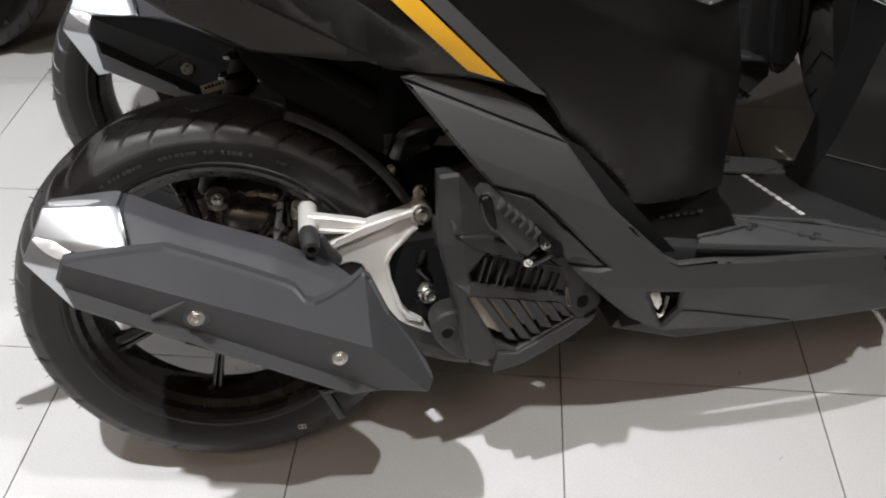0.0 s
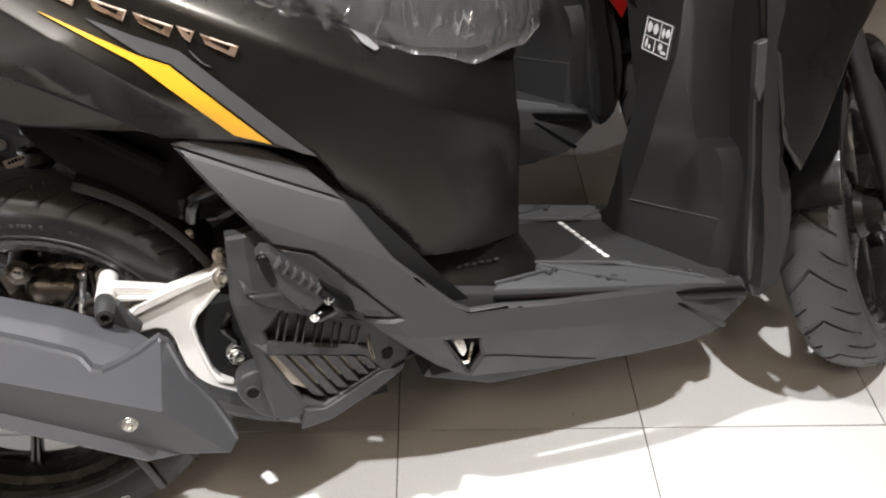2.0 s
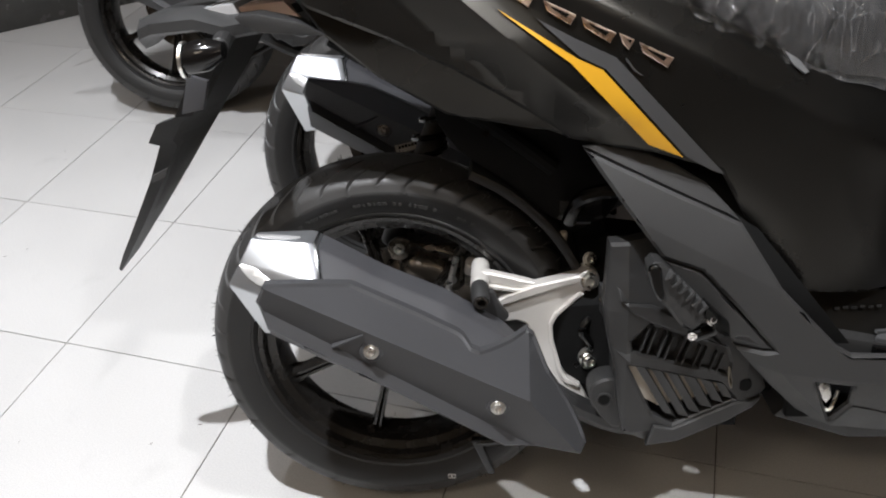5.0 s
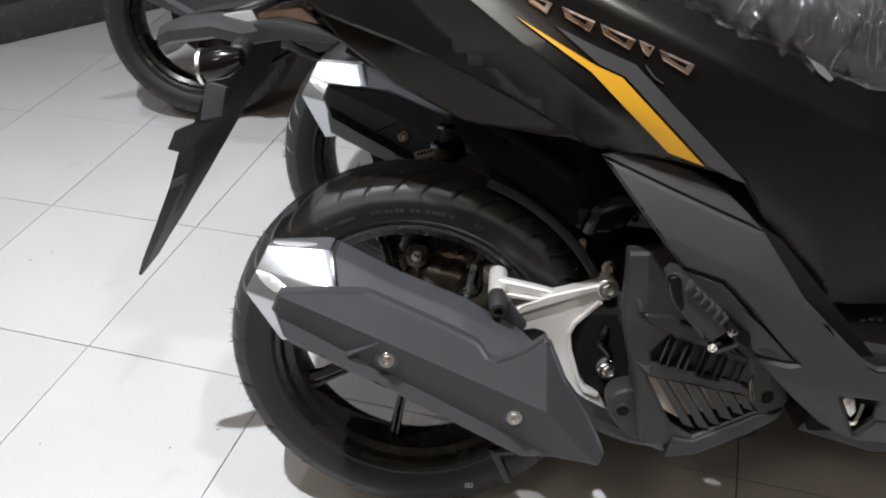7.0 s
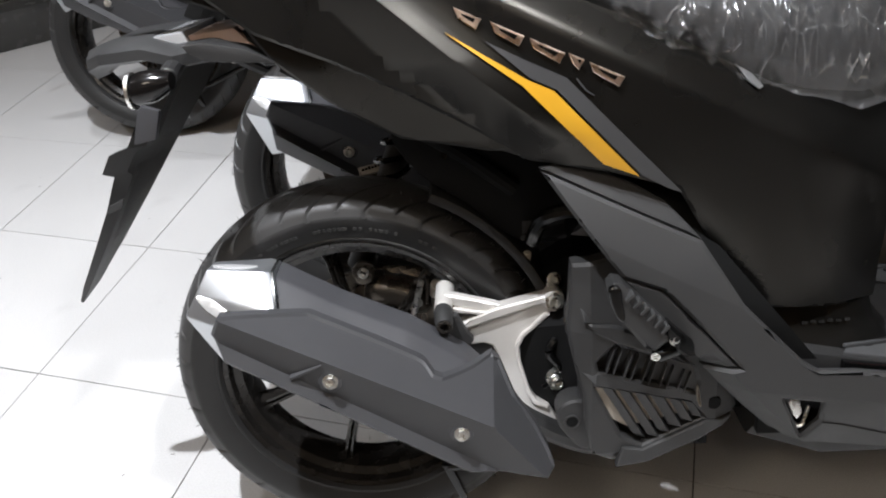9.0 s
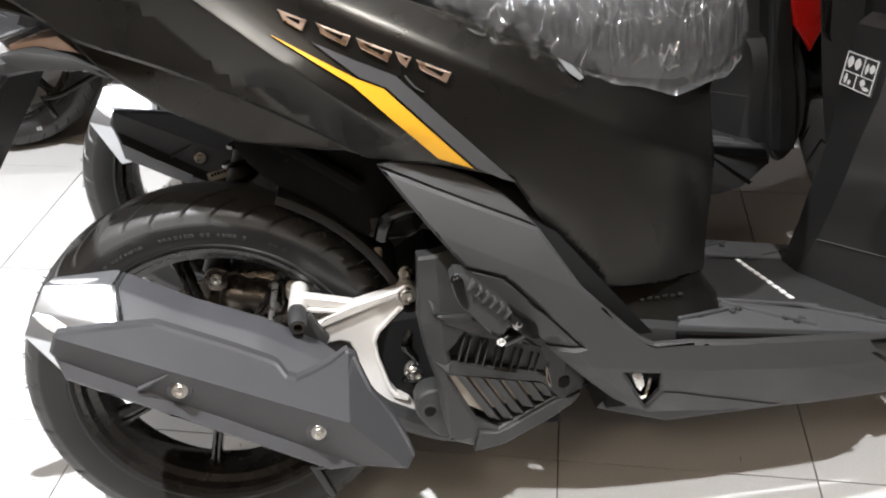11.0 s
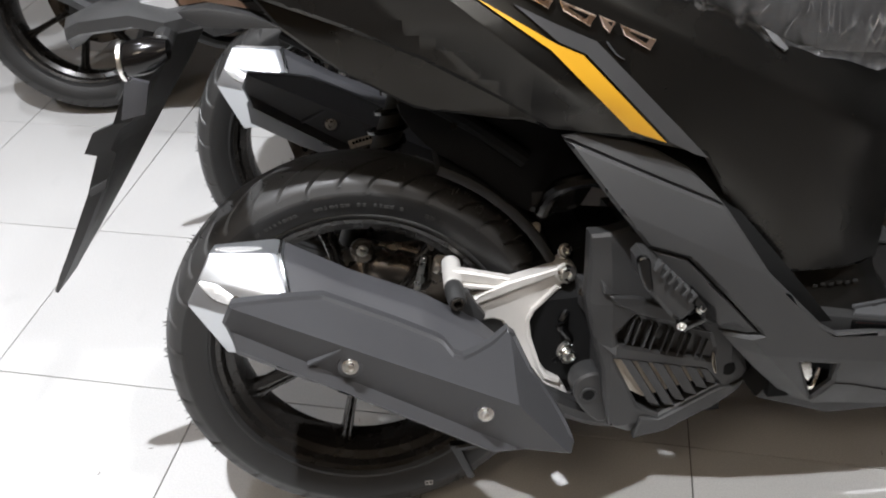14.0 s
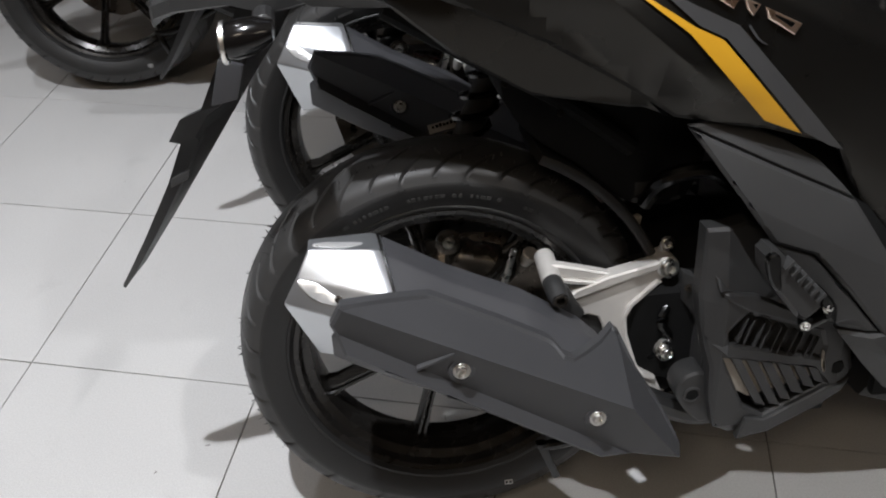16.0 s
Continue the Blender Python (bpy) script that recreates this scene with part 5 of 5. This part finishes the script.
def underside(sc):
    """Swing unit, shock absorber, hugger and stand."""
    part("gear_case", loft([octagon(-0.05, 0.075, 0.285, 0.03, 0.05), octagon(0.02, 0.08, 0.30, 0.045, 0.075), octagon(0.14, 0.09, 0.30, 0.05, 0.07), octagon(0.34, 0.09, 0.29, 0.055, 0.085)]), M_CASE, sc, "cast metal transmission case", sharp=24)
    cal = part("brake_caliper", loft([octagon(x, -0.020, z, 0.026 * s, 0.027 * s, 0.55) for x, z, s in ((0.012, 0.372, 0.35), (0.016, 0.373, 0.7), (0.026, 0.374, 0.92), (0.040, 0.372, 1.0), (0.052, 0.370, 0.82), (0.064, 0.366, 0.94), (0.082, 0.361, 0.9), (0.096, 0.357, 0.72), (0.104, 0.354, 0.35))]), M_CASE, sc, "dark bronze brake caliper", sharp=50)
    part("bleed_nipple", rod((0.110, -0.045, 0.372), (0.118, -0.055, 0.392), 0.007, 12, r1=0.011), M_ALLOY, cal)
    part("stay_rod", rod((0.077, -0.058, 0.333), (0.095, -0.06, 0.402), 0.0045, 10), M_CHROME, cal)
    part("caliper_bolt", bolt((0.086, -0.046, 0.362), 0.008), M_CHROME, cal)
    mount = part("caliper_mount", prism(smooth([(0.002, 0.398), (0.0, 0.416), (0.014, 0.426), (0.030, 0.418), (0.028, 0.398), (0.014, 0.392)], 3), -0.044, -0.036, 0.002), M_CASE, cal)
    part("mount_bolt", bolt((0.015, -0.045, 0.410), 0.008), M_CHROME, cal)
    part("brake_hose", tube([(0.085, -0.04, 0.39), (0.105, -0.05, 0.41), (0.10, -0.055, 0.44), (0.13, -0.05, 0.47), (0.2, -0.02, 0.48)], 0.0045), M_CASE, cal)
    part("hose_clip", tube([(0.100, -0.052, 0.362), (0.103, -0.055, 0.400)], 0.0022), M_CASE, cal)
    cal.matrix_basis = pose(-0.004, 0.04, -0.018)
    part("axle_nut", bolt((0, -0.06, 0.262), 0.016), M_CHROME, sc)
    part("swing_arm", loft([[(x, -0.065 + v, z + w) for v, w in ((-0.009, -0.02), (-0.009, 0.02), (0.009, 0.02), (0.009, -0.02))] for x, z in ((-0.02, 0.262), (0.05, 0.275), (0.16, 0.30), (0.26, 0.32))]), M_BLACK, sc)
    # Shade around the block is put into its near-black colour.
    part("engine_block", loft([octagon(0.22, 0.0, 0.28, 0.075, 0.09), octagon(0.30, 0.0, 0.29, 0.115, 0.115), octagon(0.44, 0.0, 0.28, 0.115, 0.105), octagon(0.52, 0.0, 0.25, 0.09, 0.07)]), M_SHADE, sc, "engine block, coloured near-black for the shade around it", sharp=24)
    hug = [(0.285 * math.cos(a), 0.262 + 0.285 * math.sin(a)) for a in np.linspace(radians(-4), radians(66), 20)]
    hug_in = [(0.272 * math.cos(a), 0.262 + 0.272 * math.sin(a)) for a in np.linspace(radians(66), radians(-4), 20)]
    part("tyre_hugger", prism(hug + hug_in, -0.066, 0.066, 0.003), M_INNER, sc, "black inner mudguard over the rear tyre")
    # Tub and tube take the body's overhang shade as near-black colour.
    part("under_seat_tub", prism([(0.02, 0.80), (0.06, 0.66), (0.16, 0.585), (0.30, 0.56), (0.42, 0.50), (0.50, 0.40), (0.60, 0.40), (0.60, 0.66), (0.40, 0.74), (0.2, 0.80)], -0.080, 0.080, 0.01), M_SHADE, sc)
    part("frame_tube", tube([(-0.05, -0.05, 0.69), (0.05, -0.05, 0.63), (0.14, -0.055, 0.58), (0.22, -0.06, 0.52)], 0.011), M_SHADE, sc)
    for x, y, z in ((0.075, -0.062, 0.605), (0.135, -0.068, 0.57)):
        part("frame_bolt", bolt((x, y, z), 0.0045), M_GLOSS, sc)
    # Air box darkened in colour for the shade beneath the tail.
    part("air_box", prism(smooth([(0.07, 0.60), (0.12, 0.625), (0.25, 0.600), (0.31, 0.53), (0.29, 0.45), (0.22, 0.45), (0.16, 0.50), (0.10, 0.545)], 3), -0.055, 0.10, 0.008), M_SHADE, sc, "air box above the tyre, its shade put into the colour")
    for x, z, w, h, y in ((0.135, 0.612, 0.020, 0.013, -0.058), (0.185, 0.610, 0.028, 0.020, -0.062), (0.215, 0.585, 0.016, 0.012, -0.060)):
        part("wiring_box", loft([octagon(x - w, y + 0.01, z, 0.012, h * 0.8), octagon(x - w * 0.9, y, z, 0.018, h), octagon(x + w * 0.9, y, z - 0.004, 0.018, h), octagon(x + w, y + 0.01, z - 0.004, 0.012, h * 0.8)]), M_GLOSS, sc, sharp=30)
    part("wiring_loom", tube([(0.10, -0.06, 0.625), (0.14, -0.075, 0.630), (0.18, -0.078, 0.626), (0.22, -0.075, 0.605), (0.25, -0.065, 0.57)], 0.005), M_GLOSS, sc)
    part("loom_clip", box(0.222, 0.252, -0.078, -0.070, 0.585, 0.604, 0.002), M_GREY, sc)
    shock = part("rear_shock", rod((-0.01, 0.095, 0.36), (0.10, 0.085, 0.62), 0.018, 20), M_BLACK, sc, "black coil shock absorber")
    coil = [(lambda f: (-0.005 + 0.09 * f + 0.026 * math.cos(f * 50), 0.093 + 0.026 * math.sin(f * 50) - 0.008 * f, 0.38 + 0.21 * f))(f) for f in np.linspace(0, 1, 110)]
    part("spring", tube(coil, 0.0045, 6, 1), M_GLOSS, shock)
    part("exhaust_sensor", rod((0.272, -0.06, 0.285), (0.265, -0.095, 0.266), 0.012, 16), M_GLOSS, sc)
    part("sensor_nut", bolt((0.265, -0.098, 0.264), 0.012, (0.3, -1, 0.1)), M_CHROME, sc)
    part("sensor_ring", moved(lathe([(0.013, -0.003), (0.017, -0.003), (0.017, 0.003), (0.013, 0.003)], 28), Matrix.Translation((0.268, -0.094, 0.268)) @ pose(0, 0, 0, 10, 0, 15)), M_CHROME, sc)
    part("cable_loom", tube([(0.27, -0.09, 0.33), (0.255, -0.1, 0.31), (0.27, -0.095, 0.28), (0.25, -0.085, 0.25)], 0.006), M_GLOSS, sc)
    part("heat_tab", box(0.225, 0.285, -0.055, -0.045, 0.448, 0.478, 0.003), M_GREY, sc)
    part("plug", rod((0.232, -0.050, 0.412), (0.234, -0.054, 0.432), 0.0055, 12), M_CORE, sc, "small pale rubber plug")
    part("coolant_hose", tube([(0.34, -0.09, 0.47), (0.30, -0.095, 0.50), (0.255, -0.085, 0.49), (0.24, -0.06, 0.45)], 0.010), M_GLOSS, sc)
    stand = part("centre_stand", tube([(0.30, -0.085, 0.20), (0.24, -0.088, 0.17), (0.16, -0.090, 0.135), (0.112, -0.090, 0.128)], 0.007), M_GLOSS, sc, "folded black centre stand")
    part("stand_foot", prism([(0.105, 0.135), (0.118, 0.135), (0.138, 0.078), (0.128, 0.076)], -0.096, -0.084, 0.002), M_GLOSS, stand)
    side = part("side_stand", tube([(0.42, 0.13, 0.18), (0.44, 0.19, 0.06), (0.45, 0.222, -0.045)], 0.009), M_GLOSS, sc, "black side stand resting on the floor")
    part("stand_pad", box(0.425, 0.475, 0.205, 0.24, -0.056, -0.048, 0.002), M_GLOSS, side)


def front(sc):
    """Fork, fender and the front wheel, turned to the left."""
    rake = pose(0, 0, 0, 0, -26, 0)
    turn = Matrix.Translation((1.277, 0, 0.256)) @ rake @ pose(0, 0, 0, 0, 0, 43) @ rake.inverted()
    w = wheel(sc, "front_wheel", 0.256, 0.050, 0.190, 20, turn, 11, 0.045, pitch=36, sweep=-0.20, long=(-1, 0.80), short=(0.42, 0.97), width=0.13, stagger=False)
    for s in (-1, 1):
        leg = part("fork_leg", rod((0.03 - 0.035, s * 0.075, 0.0), (-0.145, s * 0.075, 0.34), 0.017, 20), M_BLACK, sc, "black fork leg")
        leg.matrix_basis = turn
        tubeb = part("fork_tube", rod((-0.145, s * 0.075, 0.34), (-0.22, s * 0.075, 0.50), 0.013, 20), M_CHROME, leg)
    ax = part("front_axle_nut", bolt((0, -0.085, 0), 0.014), M_CHROME, sc)
    ax.matrix_basis = turn
    arc = [(0.285 * math.cos(a), 0.285 * math.sin(a)) for a in np.linspace(radians(20), radians(165), 24)]
    arc_in = [(0.277 * math.cos(a), 0.277 * math.sin(a)) for a in np.linspace(radians(165), radians(20), 24)]
    fd = part("front_fender", prism(arc + arc_in, -0.066, 0.066, 0.003), M_GLOSS, sc, "black front fender")
    fd.matrix_basis = turn
    cal = part("front_caliper", loft([octagon(-0.12, 0.05, 0.03, 0.025, 0.025), octagon(-0.10, 0.05, 0.05, 0.03, 0.04), octagon(-0.06, 0.05, 0.09, 0.025, 0.025)]), M_CASE, sc, sharp=24)
    cal.matrix_basis = turn
    part("steering_stem", rod((1.06, 0, 0.62), (0.99, 0, 0.80), 0.03, 20), M_BLACK, sc)
    bar = part("handlebar", tube([(0.99, -0.33, 1.0), (0.985, -0.18, 0.985), (0.99, 0, 0.96), (1.01, 0.18, 0.985), (1.06, 0.33, 1.0)], 0.014), M_BLACK, sc, "black handlebar")
    for s in (-1, 1):
        part("handle_grip", rod((0.99 + (0.06 if s > 0 else 0), s * 0.33, 1.0), (0.987 + (0.03 if s > 0 else 0), s * 0.22, 0.99), 0.017, 16), M_BLACK, bar)
    part("headlamp", loft([[(x, y * wd, z) for y, z in ((-1, 0.84), (-0.7, 0.90), (0.7, 0.90), (1, 0.84), (0.5, 0.79), (-0.5, 0.79))] for x, wd in ((1.21, 0.11), (1.27, 0.09))]), M_CLEAR, sc)


def scooter(label, m, paint, accent, stripe, trim, group="row of parked scooters"):
    sc = tagged(new("scooter"), label, "scooter", group)
    wheel(sc, "rear_wheel", 0.262, 0.060, 0.191, -104, pose(0, 0, 0.262), 7, 0.05)
    underside(sc)
    muffler(sc)
    if not trim:
        tag = part("shock_label", moved(box(-0.027, 0.027, -0.0006, 0.0006, -0.0062, 0.0062, 0), Matrix.Translation((0.028, 0.118, 0.505)) @ pose(0, 0, 0, 0, -12, 0)), M_CORE, sc, "small pale label with worn dark print on the shock")
        for i in range(9):
            part("label_mark", moved(box(-0.0016, 0.0016, -0.0004, 0.0004, -0.0016, 0.0016 + 0.0006 * (i % 3), 0), Matrix.Translation((0.008 + i * 0.0048, 0.1170, 0.5025 + i * 0.0011)) @ pose(0, 0, 0, 0, -12, 0)), M_GLOSS, tag)
    bracket(sc)
    engine_cover(sc)
    folding_step(sc)
    body(sc, paint, accent, stripe, trim)
    seat(sc)
    tail(sc)
    front(sc)
    sc.matrix_basis = m
    return sc


# ---- room ----
def thing_mesh(name, bm, mat, label, category, kind="structure", sharp=30, group=""):
    return tagged(part(name, bm, mat, None, "", sharp), label, category, group, kind)


def room():
    x0, x1, y0, y1 = -6.0, 6.0, -5.2, 5.6
    floor = thing_mesh("floor", box(x0, x1, y0, y1, -0.10, -0.0035, 0), M_GROUT, "pale square vitrified floor tiles with dark joints", "floor")
    t = 0.12
    walls = {"wall_north": (x0 - t, x1 + t, y1, y1 + t), "wall_south": (x0 - t, x1 + t, y0 - t, y0), "wall_west": (x0 - t, x0, y0, y1), "wall_east": (x1, x1 + t, y0, y1)}
    for name, (a, b, c, d) in walls.items():
        thing_mesh(name, box(a, b, c, d, -0.1, CEIL, 0), M_WALL, "plain beige showroom wall, toned warm for its bounce light", "wall")
    thing_mesh("ceiling", box(x0 - t, x1 + t, y0 - t, y1 + t, CEIL, CEIL + 0.1, 0), M_CEIL, "unseen showroom ceiling, toned warm for its bounce light", "ceiling")
    return floor, (x0, x1, y0, y1)


floor, ROOM = room()


def downlight(x, y, watts, cone, aim, tint):
    ob = tagged(new("ceiling_downlight"), "unseen small round recessed ceiling downlight, lit", "lamp", "ceiling downlights")
    ob.location = (x, y, CEIL)
    part("housing", rod((0, 0, -0.03), (0, 0, 0), 0.075, 32), M_TRIM, ob)
    part("diffuser", rod((0, 0, -0.034), (0, 0, -0.0305), 0.06, 32), M_LAMP, ob)
    lamp = bpy.data.lights.new("downlight_lamp", "SPOT")
    lamp.energy, lamp.shadow_soft_size, lamp.spot_size, lamp.spot_blend = watts, 0.03, radians(cone), 1.0
    lamp.color = tint
    lo = new("lamp", lamp)
    lo.parent = ob
    lo.location = (0, 0, -0.05)
    lo.rotation_euler = Vector((aim[0] - x, aim[1] - y, 0.05 - CEIL)).to_track_quat("-Z", "Y").to_euler()


for lx, ly, lw, lr, la, lc in LAMPS:
    downlight(lx, ly, lw, lr, la, lc)


def fill_panel(x, y, watts):
    """An added, unseen square ceiling panel whose soft warm glow fills the shade."""
    ob = tagged(new("ceiling_panel_light"), "added square ceiling fill panel, dimly lit, out of view", "lamp", "ceiling panel lights")
    ob.location = (x, y, CEIL)
    part("frame", box(-0.32, 0.32, -0.32, 0.32, -0.02, 0.0, 0.003), M_TRIM, ob)
    part("diffuser", box(-0.30, 0.30, -0.30, 0.30, -0.024, -0.0205, 0), M_LAMP_DIM, ob)
    lamp = bpy.data.lights.new("fill_lamp", "AREA")
    lamp.energy, lamp.size = watts, 0.58
    lamp.color = (1.0, 0.80, 0.58)
    lo = new("lamp", lamp)
    lo.parent = ob
    lo.location = (0, 0, -0.03)


for lx, ly, lw in FILL_PANELS:
    fill_panel(lx, ly, lw)


def plinth():
    """Dark polished base of a display front, set at an angle to the tiles."""
    m = Matrix.Translation((-2.31, 1.308, 0)) @ pose(0, 0, 0, 0, 0, 45)
    ob = tagged(new("display_plinth"), "dark polished stone base of a display front", "plinth")
    ob.matrix_basis = m
    part("base_stone", box(-2.4, 2.6, 0.0, 0.9, 0.0, 0.13, 0.004), M_PLINTH, ob)
    part("steel_strip", box(-2.4, 2.6, 0.10, 0.13, 0.1305, 0.142, 0.002), M_TRIM, ob)
    part("gloss_panel", box(-2.4, 2.6, 0.16, 0.20, 0.1305, 1.6, 0.003), M_PANEL, ob)
    return ob


plinth()

# ---- the scooters ----
MAIN = Matrix.Translation((-0.464, -0.139, 0.004)) @ pose(0, 0, 0, 0, 0, 14.5) @ pose(0, 0, 0, -15, 0, 0)
SECOND = Matrix.Translation((-0.617, 0.342, 0.004)) @ pose(0, 0, 0, 0, 0, 14.5) @ pose(0, 0, 0, -15, 0, 0)
THIRD = Matrix.Translation((-1.424, 0.90, 0.004)) @ pose(0, 0, 0, 0, 0, 14.5) @ pose(0, 0, 0, -15, 0, 0)
scooter("satin black scooter with yellow decal, its seat in plastic wrap", MAIN, M_SATIN, M_YELLOW, M_STRIPE, None)
second = scooter("black and red scooter parked close beside the satin black one", SECOND, M_GLOSS, M_RED, M_STRIPE, M_RED)
third = copy_thing(second, THIRD)
third["label"] = "dark scooter parked behind the other two"


# ---- floor tiles ----
def tiles():
    bm = box(-0.1990, 0.1990, -0.1990, 0.1990, -0.006, 0.0, 0.0008)
    me = bpy.data.meshes.new("tile")
    bm.to_mesh(me)
    far = bmesh.new()
    me.materials.append(M_TILE)
    near = 0
    rest = []
    for i in range(-15, 15):
        for j in range(-13, 14):
            x, y = 0.2 + 0.4 * i, 0.2 + 0.4 * j
            if -3.3 < x < 2.4 and -1.6 < y < 2.8:
                ob = new("tile", me)
                ob.parent = floor
                ob.location = (x, y, random.uniform(-0.0004, 0.0))
                ob.rotation_euler = (random.uniform(-0.0012, 0.0012), random.uniform(-0.0012, 0.0012), 0)
                near += 1
            else:
                rest.append((x, y))
    bm.free()
    bms = [moved(box(-0.1990, 0.1990, -0.1990, 0.1990, -0.006, 0.0, 0), Matrix.Translation((x, y, 0))) for x, y in rest]
    ob = part("tiles_beyond", join(*bms), M_TILE, floor)
    tagged(ob, kind="stuff")


def scuffs():
    """Small dark scuff marks and crumbs on the tiles."""
    rnd = random.Random(21)
    bms = []
    for _ in range(46):
        x, y = rnd.uniform(-2.0, 1.0), rnd.uniform(-0.9, 0.7)
        L, w = rnd.uniform(0.001, 0.005), rnd.uniform(0.0004, 0.0009)
        bms.append(moved(box(-L, L, -w, w, 0.0, 0.0006, 0), Matrix.Translation((x, y, 0.0001)) @ pose(0, 0, 0, 0, 0, rnd.uniform(0, 180))))
    tagged(part("scuff_marks", join(*bms), M_SCUFF, floor), kind="stuff")


tiles()
scuffs()
